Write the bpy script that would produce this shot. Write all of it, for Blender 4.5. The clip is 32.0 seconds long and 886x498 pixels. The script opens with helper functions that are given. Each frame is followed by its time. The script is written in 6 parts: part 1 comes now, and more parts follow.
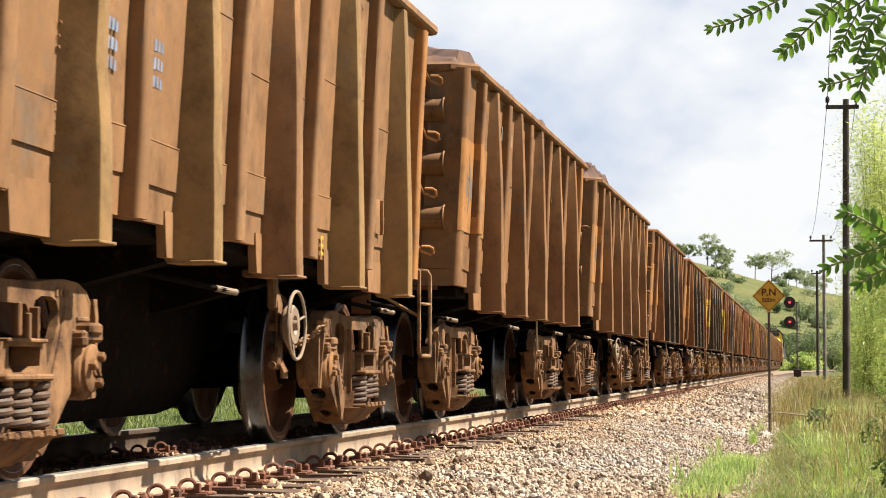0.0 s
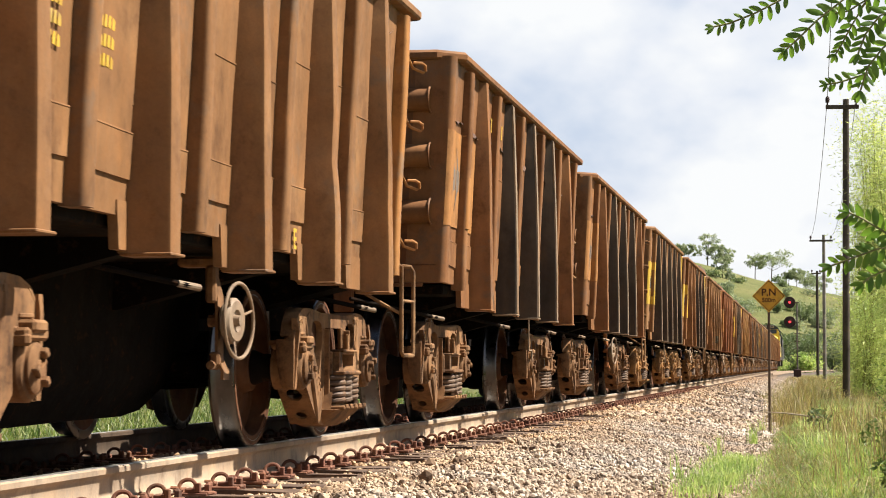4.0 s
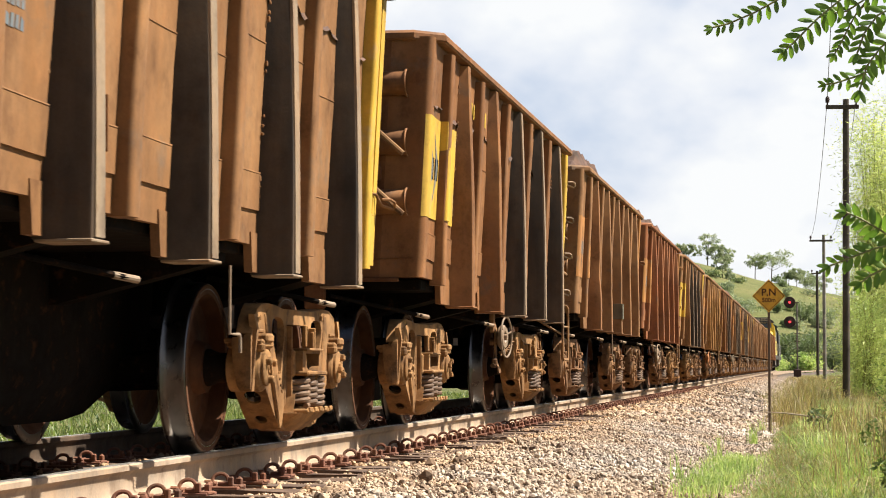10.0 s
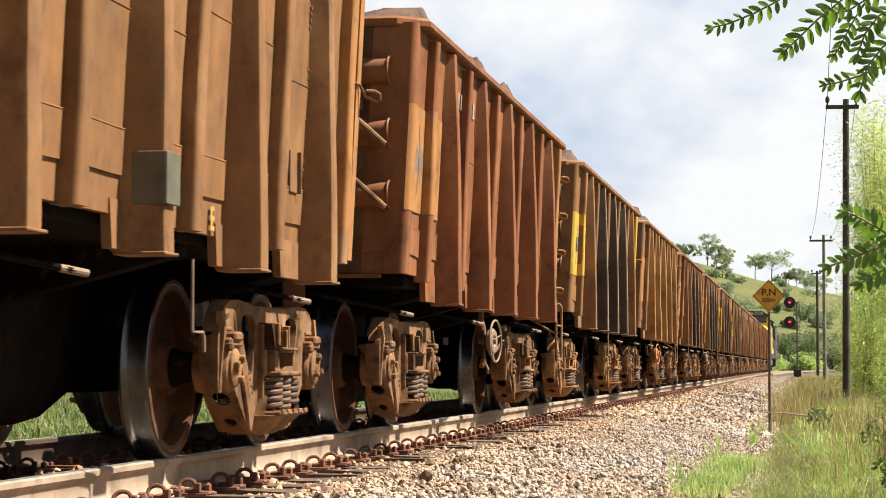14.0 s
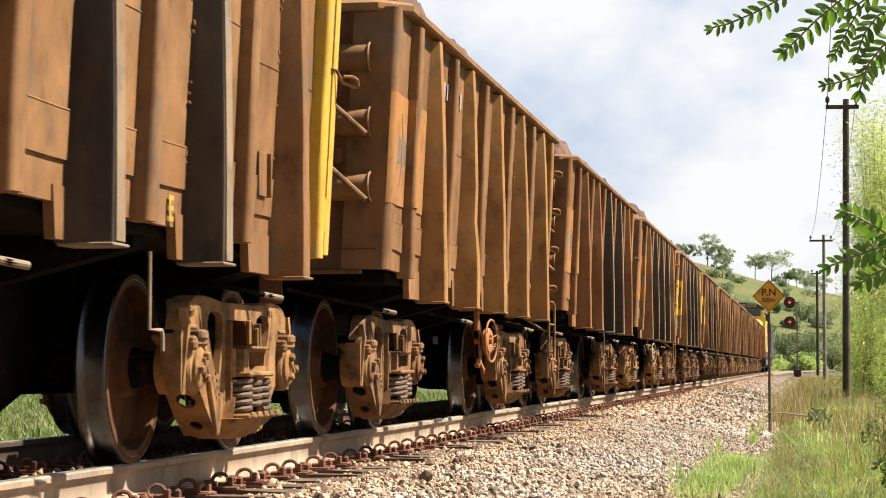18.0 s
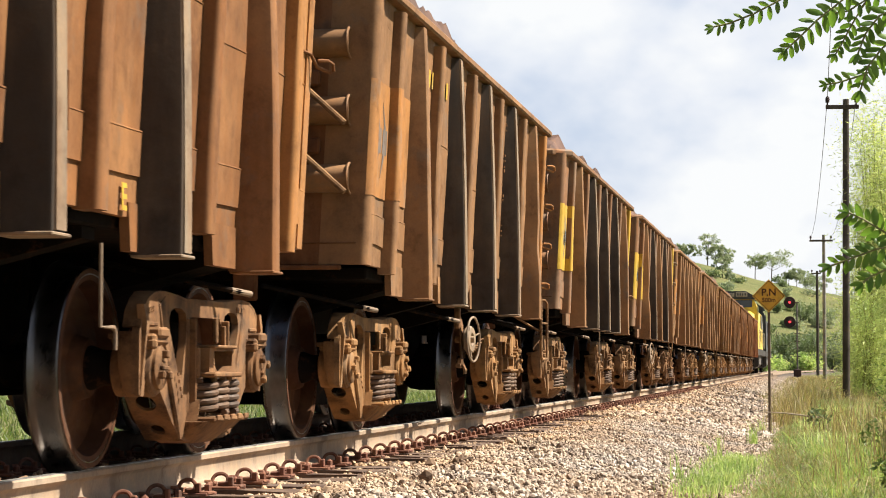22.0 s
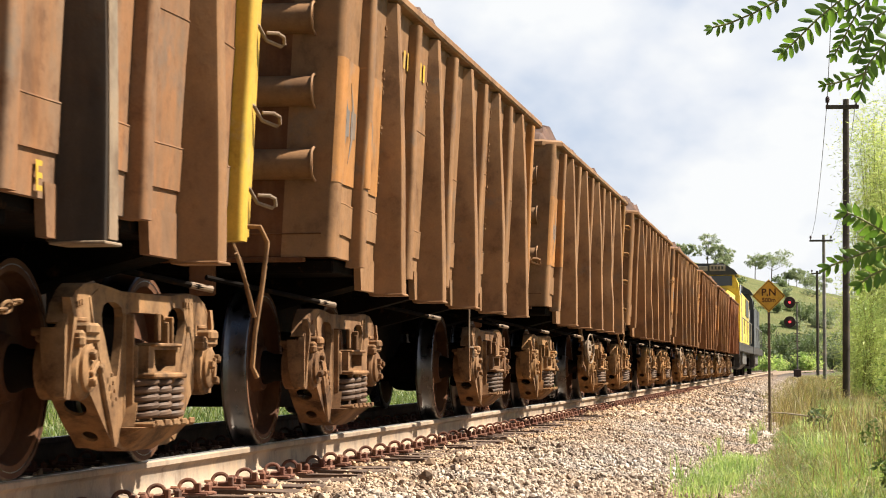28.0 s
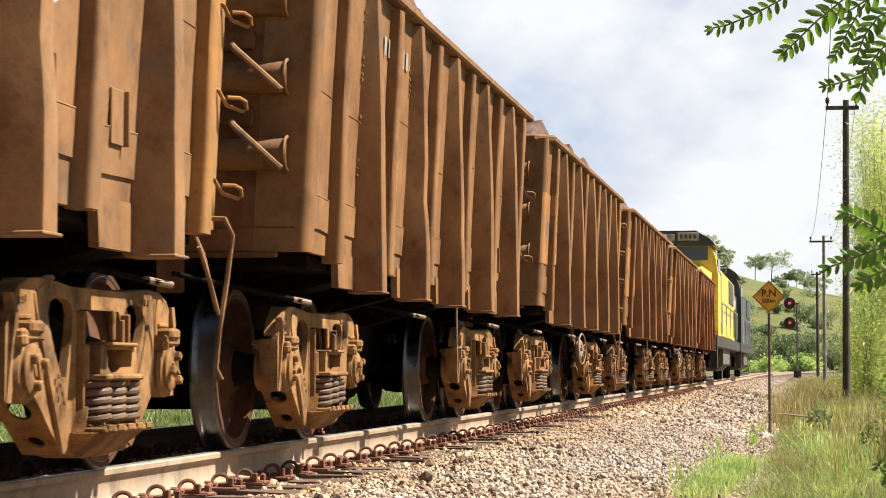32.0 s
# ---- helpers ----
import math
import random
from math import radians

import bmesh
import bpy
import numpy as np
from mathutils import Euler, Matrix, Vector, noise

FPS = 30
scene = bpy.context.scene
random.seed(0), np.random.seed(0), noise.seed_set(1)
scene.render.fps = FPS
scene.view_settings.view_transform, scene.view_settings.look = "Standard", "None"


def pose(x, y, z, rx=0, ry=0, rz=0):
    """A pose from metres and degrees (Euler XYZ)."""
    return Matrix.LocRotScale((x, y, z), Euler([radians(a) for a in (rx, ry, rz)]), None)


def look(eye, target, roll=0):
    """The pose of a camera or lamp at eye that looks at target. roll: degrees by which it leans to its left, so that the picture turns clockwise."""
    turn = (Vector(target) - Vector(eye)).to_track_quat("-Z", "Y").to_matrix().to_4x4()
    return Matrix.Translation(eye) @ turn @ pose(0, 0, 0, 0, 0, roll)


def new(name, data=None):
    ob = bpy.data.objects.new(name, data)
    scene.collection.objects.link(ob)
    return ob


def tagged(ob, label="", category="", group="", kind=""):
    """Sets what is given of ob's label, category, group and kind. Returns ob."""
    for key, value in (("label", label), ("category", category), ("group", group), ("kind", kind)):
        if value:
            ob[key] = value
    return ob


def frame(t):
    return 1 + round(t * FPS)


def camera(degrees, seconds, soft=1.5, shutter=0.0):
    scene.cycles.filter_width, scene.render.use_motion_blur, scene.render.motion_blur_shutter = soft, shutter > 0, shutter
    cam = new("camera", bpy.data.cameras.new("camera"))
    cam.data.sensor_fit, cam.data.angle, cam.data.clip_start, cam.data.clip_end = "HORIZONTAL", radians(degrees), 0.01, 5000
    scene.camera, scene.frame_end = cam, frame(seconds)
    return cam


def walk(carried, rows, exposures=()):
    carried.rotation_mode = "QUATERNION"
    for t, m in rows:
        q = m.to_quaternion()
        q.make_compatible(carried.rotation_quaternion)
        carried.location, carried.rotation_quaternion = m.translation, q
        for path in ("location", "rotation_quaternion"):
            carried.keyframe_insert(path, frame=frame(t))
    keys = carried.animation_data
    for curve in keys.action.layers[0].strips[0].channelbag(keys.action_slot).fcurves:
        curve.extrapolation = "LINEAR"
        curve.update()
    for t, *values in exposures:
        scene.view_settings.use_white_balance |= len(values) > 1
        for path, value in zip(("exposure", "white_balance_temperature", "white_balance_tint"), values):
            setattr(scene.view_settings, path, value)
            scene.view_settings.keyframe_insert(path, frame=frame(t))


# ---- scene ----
import itertools
from mathutils import geometry

# the camera stands on a tripod beside the track; near the end it is nudged a little
cam = camera(22.454, 32.0, soft=1.0, shutter=0.12)
EYE_Z, PITCH, YAW = 0.467, 2.998, 9.242


def aim(dp=0.0, dy=0.0):
    """The camera's pose, tilted dp and turned dy degrees from its rest."""
    return pose(0, 0, EYE_Z, 90 + PITCH + dp, 0.0, YAW + dy)


walk(cam, [(0, aim()), (11.0, aim()), (11.6, aim(0.016)), (12.4, aim()), (29.8, aim()), (30.5, aim(0.022, -0.02)), (31.0, aim(0.065, -0.02)),
           (31.5, aim(0.044, -0.02)), (32.0, aim(0.022))])

# ---- light ----
SUN_TO = Vector((0.54, 0.17, 0.77)).normalized()
world = bpy.data.worlds.new("sky")
scene.world = world
world.use_nodes = True
wn, wl = world.node_tree.nodes, world.node_tree.links
wn.clear()
w_out, w_bg = wn.new("ShaderNodeOutputWorld"), wn.new("ShaderNodeBackground")
w_sky = wn.new("ShaderNodeTexSky")
w_sky.sky_type = "NISHITA"
w_sky.sun_disc = False
w_sky.sun_elevation = math.asin(SUN_TO.z)
w_sky.sun_rotation = math.atan2(SUN_TO.x, SUN_TO.y)
w_co, w_map = wn.new("ShaderNodeTexCoord"), wn.new("ShaderNodeMapping")
w_map.inputs["Scale"].default_value = (1.0, 1.0, 1.5)
w_map.inputs["Location"].default_value = (0.32, 0.1, 0.0)
w_n1, w_n2 = wn.new("ShaderNodeTexNoise"), wn.new("ShaderNodeTexNoise")
for n, sc, det, ro in ((w_n1, 6.0, 5.0, 0.5), (w_n2, 17.0, 5.0, 0.5)):
    n.inputs["Scale"].default_value, n.inputs["Detail"].default_value, n.inputs["Roughness"].default_value = sc, det, ro
w_add = wn.new("ShaderNodeMath")
w_add.operation = "MULTIPLY_ADD"
w_add.inputs[1].default_value = 0.35
w_ramp = wn.new("ShaderNodeValToRGB")
w_ramp.color_ramp.elements[0].position, w_ramp.color_ramp.elements[0].color = 0.56, (0.66, 0.75, 0.90, 1)
w_ramp.color_ramp.elements[1].position, w_ramp.color_ramp.elements[1].color = 0.73, (1.04, 1.05, 1.06, 1)
w_mid = w_ramp.color_ramp.elements.new(0.65)
w_mid.color = (0.88, 0.92, 1.0, 1)
w_mix, w_sc = wn.new("ShaderNodeMix"), wn.new("ShaderNodeVectorMath")
w_sc.operation = "SCALE"
w_sc.inputs["Scale"].default_value = 0.10
w_mix.data_type = "RGBA"
w_sep, w_rng = wn.new("ShaderNodeSeparateXYZ"), wn.new("ShaderNodeMapRange")
for sock, val in (("From Min", 0.17), ("From Max", 0.36), ("To Min", 0.96), ("To Max", 0.03)):
    w_rng.inputs[sock].default_value = val
wl.new(w_co.outputs["Generated"], w_sep.inputs[0])
wl.new(w_sep.outputs["Z"], w_rng.inputs["Value"])
wl.new(w_rng.outputs["Result"], w_mix.inputs["Factor"])
wl.new(w_co.outputs["Generated"], w_map.inputs["Vector"])
wl.new(w_map.outputs["Vector"], w_n1.inputs["Vector"])
wl.new(w_map.outputs["Vector"], w_n2.inputs["Vector"])
wl.new(w_n2.outputs["Fac"], w_add.inputs[0])
wl.new(w_n1.outputs["Fac"], w_add.inputs[2])
wl.new(w_add.outputs[0], w_ramp.inputs["Fac"])
wl.new(w_sky.outputs["Color"], w_sc.inputs[0])
wl.new(w_sc.outputs["Vector"], w_mix.inputs["A"])
wl.new(w_ramp.outputs["Color"], w_mix.inputs["B"])
wl.new(w_mix.outputs["Result"], w_bg.inputs["Color"])
w_bg.inputs["Strength"].default_value = 0.342
wl.new(w_bg.outputs["Background"], w_out.inputs["Surface"])

sun = new("sun", bpy.data.lights.new("sun", "SUN"))
sun.data.energy, sun.data.angle, sun.data.color = 5.0, radians(0.6), (1.0, 0.94, 0.84)
sun.matrix_world = look(SUN_TO * 60, (0, 0, 0))
scene.view_settings.exposure = 1.48


# ---- materials ----
def principled(name, rough=0.8, metal=0.0):
    m = bpy.data.materials.new(name)
    m.use_nodes = True
    b = m.node_tree.nodes["Principled BSDF"]
    b.inputs["Roughness"].default_value, b.inputs["Metallic"].default_value = rough, metal
    b.inputs["Specular IOR Level"].default_value = 0.5 if metal or rough < 0.6 else 0.18
    return m, b, m.node_tree.nodes, m.node_tree.links


def noise_node(nodes, links, scale, detail=4.0, rough=0.55, stretch=None, offset=True):
    """Object-space noise, shifted from object to object by its random number."""
    n = nodes.new("ShaderNodeTexNoise")
    n.inputs["Scale"].default_value, n.inputs["Detail"].default_value, n.inputs["Roughness"].default_value = scale, detail, rough
    co, mp = nodes.new("ShaderNodeTexCoord"), nodes.new("ShaderNodeMapping")
    links.new(co.outputs["Object"], mp.inputs["Vector"])
    if stretch:
        mp.inputs["Scale"].default_value = stretch
    if offset:
        info, mul = nodes.new("ShaderNodeObjectInfo"), nodes.new("ShaderNodeMath")
        mul.operation = "MULTIPLY"
        mul.inputs[1].default_value = 37.0
        links.new(info.outputs["Random"], mul.inputs[0])
        links.new(mul.outputs[0], mp.inputs["Location"])
    links.new(mp.outputs["Vector"], n.inputs["Vector"])
    return n


def ramp(nodes, links, fac, stops):
    r = nodes.new("ShaderNodeValToRGB")
    e = r.color_ramp.elements
    while len(e) < len(stops):
        e.new(0.5)
    for el, (p, c) in zip(e, stops):
        el.position, el.color = p, (*c, 1)
    links.new(fac, r.inputs["Fac"])
    return r


def mixed(nodes, links, a, b, fac, mode="MIX"):
    m = nodes.new("ShaderNodeMix")
    m.data_type, m.blend_type = "RGBA", mode
    for sock, val in (("Factor", fac), ("A", a), ("B", b)):
        if isinstance(val, (int, float)):
            m.inputs[sock].default_value = val
        elif isinstance(val, tuple):
            m.inputs[sock].default_value = (*val, 1)
        else:
            links.new(val, m.inputs[sock])
    return m.outputs["Result"]


def bumped(nodes, links, b, height, strength=0.3, dist=0.01):
    bp = nodes.new("ShaderNodeBump")
    bp.inputs["Strength"].default_value, bp.inputs["Distance"].default_value = strength, dist
    links.new(height, bp.inputs["Height"])
    links.new(bp.outputs["Normal"], b.inputs["Normal"])


def paint(name, base, worn, dust=(0.30, 0.155, 0.072), rough=0.72, amount=0.42, streak=True, rust=(0.13, 0.055, 0.022), rustiness=0.35, grime=0.0):
    """Old paint: large patches, vertical streaks, ore dust and small rust spots."""
    m, b, nd, lk = principled(name, rough)
    base, worn, dust, rust = (tuple(c * 0.80 for c in q) for q in (base, worn, dust, rust))
    big = noise_node(nd, lk, 1.3, 5, 0.6)
    col = ramp(nd, lk, big.outputs["Fac"], [(0.30, tuple(c * 0.82 for c in base)), (0.5, base), (0.70, worn)]).outputs["Color"]
    if streak:
        st = noise_node(nd, lk, 1.5, 4, 0.6, (5.0, 5.0, 0.6))
        f = ramp(nd, lk, st.outputs["Fac"], [(0.42, (0, 0, 0)), (0.75, (1, 1, 1))])
        mul = nd.new("ShaderNodeMath")
        mul.operation = "MULTIPLY"
        mul.inputs[1].default_value = amount
        lk.new(f.outputs["Color"], mul.inputs[0])
        col = mixed(nd, lk, col, dust, mul.outputs[0])
    sp = noise_node(nd, lk, 11.0, 6, 0.7)
    f2 = ramp(nd, lk, sp.outputs["Fac"], [(0.56, (0, 0, 0)), (0.70, (1, 1, 1))])
    mul2 = nd.new("ShaderNodeMath")
    mul2.operation = "MULTIPLY"
    mul2.inputs[1].default_value = rustiness
    lk.new(f2.outputs["Color"], mul2.inputs[0])
    col = mixed(nd, lk, col, rust, mul2.outputs[0])
    # scuffs and old repair fields in between
    md = noise_node(nd, lk, 4.2, 6, 0.68, (1.0, 1.0, 0.8))
    lo = sum(base) / 3
    col = mixed(nd, lk, col, ramp(nd, lk, md.outputs["Fac"], [(0.34, (0.66, 0.63, 0.62)), (0.47, (0.97, 0.97, 0.97)), (0.60, (1.10, 1.06, 1.0)), (0.72, (1.30, 1.20, 1.05))]).outputs["Color"], 1.0, "MULTIPLY")
    gy = noise_node(nd, lk, 1.9, 5, 0.72)
    gf = ramp(nd, lk, gy.outputs["Fac"], [(0.57, (0, 0, 0)), (0.68, (0.45, 0.45, 0.45))])
    col = mixed(nd, lk, col, (lo * 0.95, lo * 0.85, lo * 0.70), gf.outputs["Color"])
    gr = noise_node(nd, lk, 90.0, 3, 0.6)
    col = mixed(nd, lk, col, ramp(nd, lk, gr.outputs["Fac"], [(0.3, (0.92, 0.91, 0.90)), (0.7, (1.06, 1.05, 1.04))]).outputs["Color"], 1.0, "MULTIPLY")
    if grime:
        # greasy dirt in broken patches
        gm = noise_node(nd, lk, 5.5, 7, 0.72)
        d = 1 - grime
        col = mixed(nd, lk, col, ramp(nd, lk, gm.outputs["Fac"], [(0.36, (d, d * 0.90, d * 0.82)), (0.47, (0.80, 0.77, 0.74)), (0.56, (1.06, 1.04, 1.0)), (0.70, (1.25, 1.20, 1.12))]).outputs["Color"], 1.0, "MULTIPLY")
    lk.new(col, b.inputs["Base Color"])
    lk.new(ramp(nd, lk, sp.outputs["Fac"], [(0.35, (rough - 0.12,) * 3), (0.7, (min(rough + 0.15, 1),) * 3)]).outputs["Color"], b.inputs["Roughness"])
    bumped(nd, lk, b, sp.outputs["Fac"], 0.25, 0.006)
    return m


BROWN = [paint("ore_brown", (0.226, 0.110, 0.044), (0.313, 0.164, 0.070)), paint("rust_brown", (0.208, 0.089, 0.032), (0.295, 0.139, 0.053)),
         paint("dusty_brown", (0.252, 0.133, 0.060), (0.330, 0.183, 0.087)), paint("ochre_brown", (0.325, 0.160, 0.050), (0.41, 0.215, 0.070)),
         paint("red_brown", (0.217, 0.076, 0.028), (0.304, 0.119, 0.047))]
GREYED = paint("greyed_orange_rust", (0.235, 0.130, 0.070), (0.225, 0.165, 0.115), dust=(0.36, 0.145, 0.045), amount=0.62, rust=(0.12, 0.055, 0.028), rustiness=0.6)
TAN = paint("tan_khaki", (0.275, 0.166, 0.0649), (0.343, 0.221, 0.0976), amount=0.4)
BLACK = paint("black_paint", (0.042, 0.031, 0.023), (0.080, 0.058, 0.040), dust=(0.15, 0.09, 0.05), amount=0.32, rustiness=0.15)
YELLOW = paint("yellow_paint", (0.576, 0.368, 0.048), (0.528, 0.304, 0.04), dust=(0.384, 0.208, 0.08), amount=0.35, rustiness=0.15)
ORANGE = paint("faded_orange", (0.405, 0.185, 0.056), (0.33, 0.150, 0.052), amount=0.5, rustiness=0.3)
BLUEGREY = paint("blue_grey_paint", (0.13, 0.17, 0.20), (0.19, 0.22, 0.23), dust=(0.32, 0.2, 0.12), amount=0.35, rustiness=0.2)
PALE = paint("pale_edge", (0.27, 0.205, 0.140), (0.20, 0.135, 0.082), amount=0.5)
CAST = paint("dusty_cast_steel", (0.252, 0.139, 0.0645), (0.336, 0.202, 0.0989), dust=(0.353, 0.223, 0.12), rough=0.9, amount=0.5, rustiness=0.3, grime=0.65)
CASTB = paint("brown_cast_steel", (0.202, 0.105, 0.0499), (0.286, 0.16, 0.0774), dust=(0.336, 0.202, 0.103), rough=0.9, amount=0.5, rustiness=0.3, grime=0.72)
CASTC = paint("ochre_cast_steel", (0.286, 0.151, 0.0602), (0.37, 0.21, 0.086), dust=(0.37, 0.227, 0.112), rough=0.9, amount=0.5, rustiness=0.3, grime=0.62)
DARKCAST = paint("dark_cast_steel", (0.106, 0.066, 0.0429), (0.172, 0.106, 0.066), rough=0.88, amount=0.35)
# near-black, almost without sheen: shade under the wagons put into the grime colour
UNDER = paint("shaded_underframe_grime", (0.0090, 0.0070, 0.0058), (0.0150, 0.0110, 0.0085), dust=(0.022, 0.015, 0.010), rough=0.92, amount=0.3)
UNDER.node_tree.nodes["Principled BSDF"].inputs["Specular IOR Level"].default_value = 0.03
INNER = paint("rusty_end_plate", (0.137, 0.0522, 0.0195), (0.199, 0.0798, 0.0298), rough=0.85, rustiness=0.5)
SPRING = paint("oily_spring_steel", (0.115, 0.075, 0.052), (0.17, 0.115, 0.078), rough=0.64, amount=0.3)
RUSTRIM = paint("rust_wheel_plate", (0.085, 0.034, 0.016), (0.130, 0.056, 0.026), rough=0.85, amount=0.3)
WHITE = paint("white_stencil", (0.396, 0.376, 0.33), (0.317, 0.277, 0.224), amount=0.4)
GREYPAINT = paint("grey_paint", (0.277, 0.277, 0.264), (0.343, 0.337, 0.317), dust=(0.264, 0.198, 0.132), amount=0.3, rustiness=0.1)
FADEDBLUE = paint("faded_blue_paint", (0.17, 0.15, 0.135), (0.22, 0.16, 0.11), amount=0.5, rustiness=0.3)
STENCILBLUE = paint("stencil_blue", (0.22, 0.27, 0.36), (0.32, 0.33, 0.36), amount=0.3)
RUSTYORANGE = paint("orange_rust", (0.40, 0.16, 0.06), (0.46, 0.21, 0.09), amount=0.3)
PLATEGREEN = paint("repair_plate_green", (0.10, 0.105, 0.075), (0.15, 0.14, 0.095), dust=(0.2, 0.13, 0.08), amount=0.4, rustiness=0.4)
CHALK = paint("chalk_mark", (0.72, 0.70, 0.66), (0.6, 0.55, 0.5), amount=0.2)


def steel(name, col, rough):
    m, b, nd, lk = principled(name, rough, 1.0)
    n = noise_node(nd, lk, 14.0, 5, 0.6)
    lk.new(ramp(nd, lk, n.outputs["Fac"], [(0.3, tuple(c * 0.6 for c in col)), (0.7, col)]).outputs["Color"], b.inputs["Base Color"])
    lk.new(ramp(nd, lk, n.outputs["Fac"], [(0.3, (rough,) * 3), (0.7, (rough + 0.2,) * 3)]).outputs["Color"], b.inputs["Roughness"])
    return m


TREAD = steel("polished_tread", (0.13, 0.12, 0.115), 0.22)
ROD = paint("worn_rod", (0.26, 0.19, 0.13), (0.36, 0.28, 0.20), rough=0.6, amount=0.3)
RAILTOP = steel("rail_running_face", (0.60, 0.56, 0.50), 0.35)


# ---- mesh building ----
class Geo:
    """Collects corners and faces of one mesh."""

    def __init__(self):
        self.v, self.f = [], []

    def add(self, verts, faces):
        o = len(self.v)
        self.v += [tuple(p) for p in verts]
        self.f += [tuple(i + o for i in f) for f in faces]
        return self

    def box(self, c, s, ch=0.006):
        """A box with chamfered edges."""
        hx, hy, hz = (a / 2 for a in s)
        ch = min(ch, hx * 0.6, hy * 0.6, hz * 0.6)
        vs, ix = [], {}
        for sx, sy, sz in itertools.product((-1, 1), repeat=3):
            for ax in range(3):
                h = [hx - ch, hy - ch, hz - ch]
                h[ax] += ch
                ix[sx, sy, sz, ax] = len(vs)
                vs.append((c[0] + sx * h[0], c[1] + sy * h[1], c[2] + sz * h[2]))
        fs = []
        for ax in range(3):
            for s0 in (-1, 1):
                ring = [(-1, -1), (1, -1), (1, 1), (-1, 1)]
                face = []
                for a, b in ring:
                    k = [a, b]
                    k.insert(ax, s0)
                    face.append(ix[(*k, ax)])
                flip = (s0 < 0) ^ (ax == 1)
                fs.append(tuple(reversed(face)) if flip else tuple(face))
        for ax in range(3):
            o1, o2 = [a for a in range(3) if a != ax]
            for s1, s2 in itertools.product((-1, 1), repeat=2):
                def key(e, face_ax):
                    k = [0, 0, 0]
                    k[ax], k[o1], k[o2] = e, s1, s2
                    return ix[(*k, face_ax)]
                fs.append((key(-1, o1), key(1, o1), key(1, o2), key(-1, o2)))
        for sx, sy, sz in itertools.product((-1, 1), repeat=3):
            fs.append(tuple(ix[sx, sy, sz, a] for a in range(3)))
        return self.add(vs, fs)

    def tube(self, path, r, seg=8, caps=True, radii=None):
        """A round bar along a path of points."""
        pts = [Vector(p) for p in path]
        vs, fs = [], []
        up = None
        for i, p in enumerate(pts):
            d = (pts[min(i + 1, len(pts) - 1)] - pts[max(i - 1, 0)]).normalized()
            if up is None:
                up = d.orthogonal().normalized()
            up = (up - d * up.dot(d)).normalized()
            w = d.cross(up)
            rr = radii[i] if radii else r
            for k in range(seg):
                a = 2 * math.pi * k / seg
                vs.append(p + (up * math.cos(a) + w * math.sin(a)) * rr)
        n = len(pts)
        for i in range(n - 1):
            for k in range(seg):
                a, b = i * seg + k, i * seg + (k + 1) % seg
                fs.append((a, b, b + seg, a + seg))
        if caps:
            fs += [tuple(reversed(range(seg))), tuple(range((n - 1) * seg, n * seg))]
        return self.add(vs, fs)

    def lathe(self, prof, c=(0, 0, 0), axis="x", seg=32, caps=True):
        """A profile of (along, radius) turned about an axis through c."""
        vs, fs = [], []
        for a, r in prof:
            for k in range(seg):
                t = 2 * math.pi * k / seg
                u, w = r * math.cos(t), r * math.sin(t)
                p = {"x": (a, u, w), "y": (w, a, u), "z": (u, w, a)}[axis]
                vs.append((c[0] + p[0], c[1] + p[1], c[2] + p[2]))
        for i in range(len(prof) - 1):
            for k in range(seg):
                a, b = i * seg + k, i * seg + (k + 1) % seg
                fs.append((a, b, b + seg, a + seg))
        if caps and prof[0][1] > 1e-6:
            fs.append(tuple(reversed(range(seg))))
        if caps and prof[-1][1] > 1e-6:
            fs.append(tuple(range((len(prof) - 1) * seg, len(prof) * seg)))
        return self.add(vs, fs)

    def plate(self, loops, x0, x1, axis="x"):
        """A plate: an outline with holes, in the plane across the axis, from x0 to x1 with a small chamfer."""
        flat = [[Vector((a, b, 0)) for a, b in lp] for lp in loops]
        tris = geometry.tessellate_polygon(flat)
        pts = [p for lp in loops for p in lp]

        def place(p, x):
            return {"x": (x, p[0], p[1]), "y": (p[0], x, p[1]), "z": (p[0], p[1], x)}[axis]
        n = len(pts)
        vs = [place(p, x0) for p in pts] + [place(p, x1) for p in pts]
        fs = [tuple(t) for t in tris] + [tuple(i + n for i in reversed(t)) for t in tris]
        o = 0
        for lp in loops:
            m = len(lp)
            for i in range(m):
                a, b = o + i, o + (i + 1) % m
                fs.append((a, b, b + n, a + n))
            o += m
        return self.add(vs, fs)

    def loft(self, rings, closed=True, caps=True):
        m = len(rings[0])
        vs = [p for r in rings for p in r]
        fs = []
        for i in range(len(rings) - 1):
            for k in range(m if closed else m - 1):
                a, b = i * m + k, i * m + (k + 1) % m
                fs.append((a, b, b + m, a + m))
        if caps:
            fs += [tuple(reversed(range(m))), tuple(range((len(rings) - 1) * m, len(rings) * m))]
        return self.add(vs, fs)

    def mesh(self, name, mat, smooth=35):
        me = bpy.data.meshes.new(name)
        me.from_pydata(self.v, [], self.f)
        me.materials.append(mat)
        bm = bmesh.new()
        bm.from_mesh(me)
        bmesh.ops.recalc_face_normals(bm, faces=bm.faces)
        bm.to_mesh(me)
        bm.free()
        if smooth:
            me.shade_smooth()
            me.set_sharp_from_angle(angle=radians(smooth))
        return me


SHAPES, MESHES = {}, {}


def shape(key, make):
    """A shape that is built once, whatever material it takes later."""
    if key not in SHAPES:
        SHAPES[key] = make()
    return SHAPES[key]


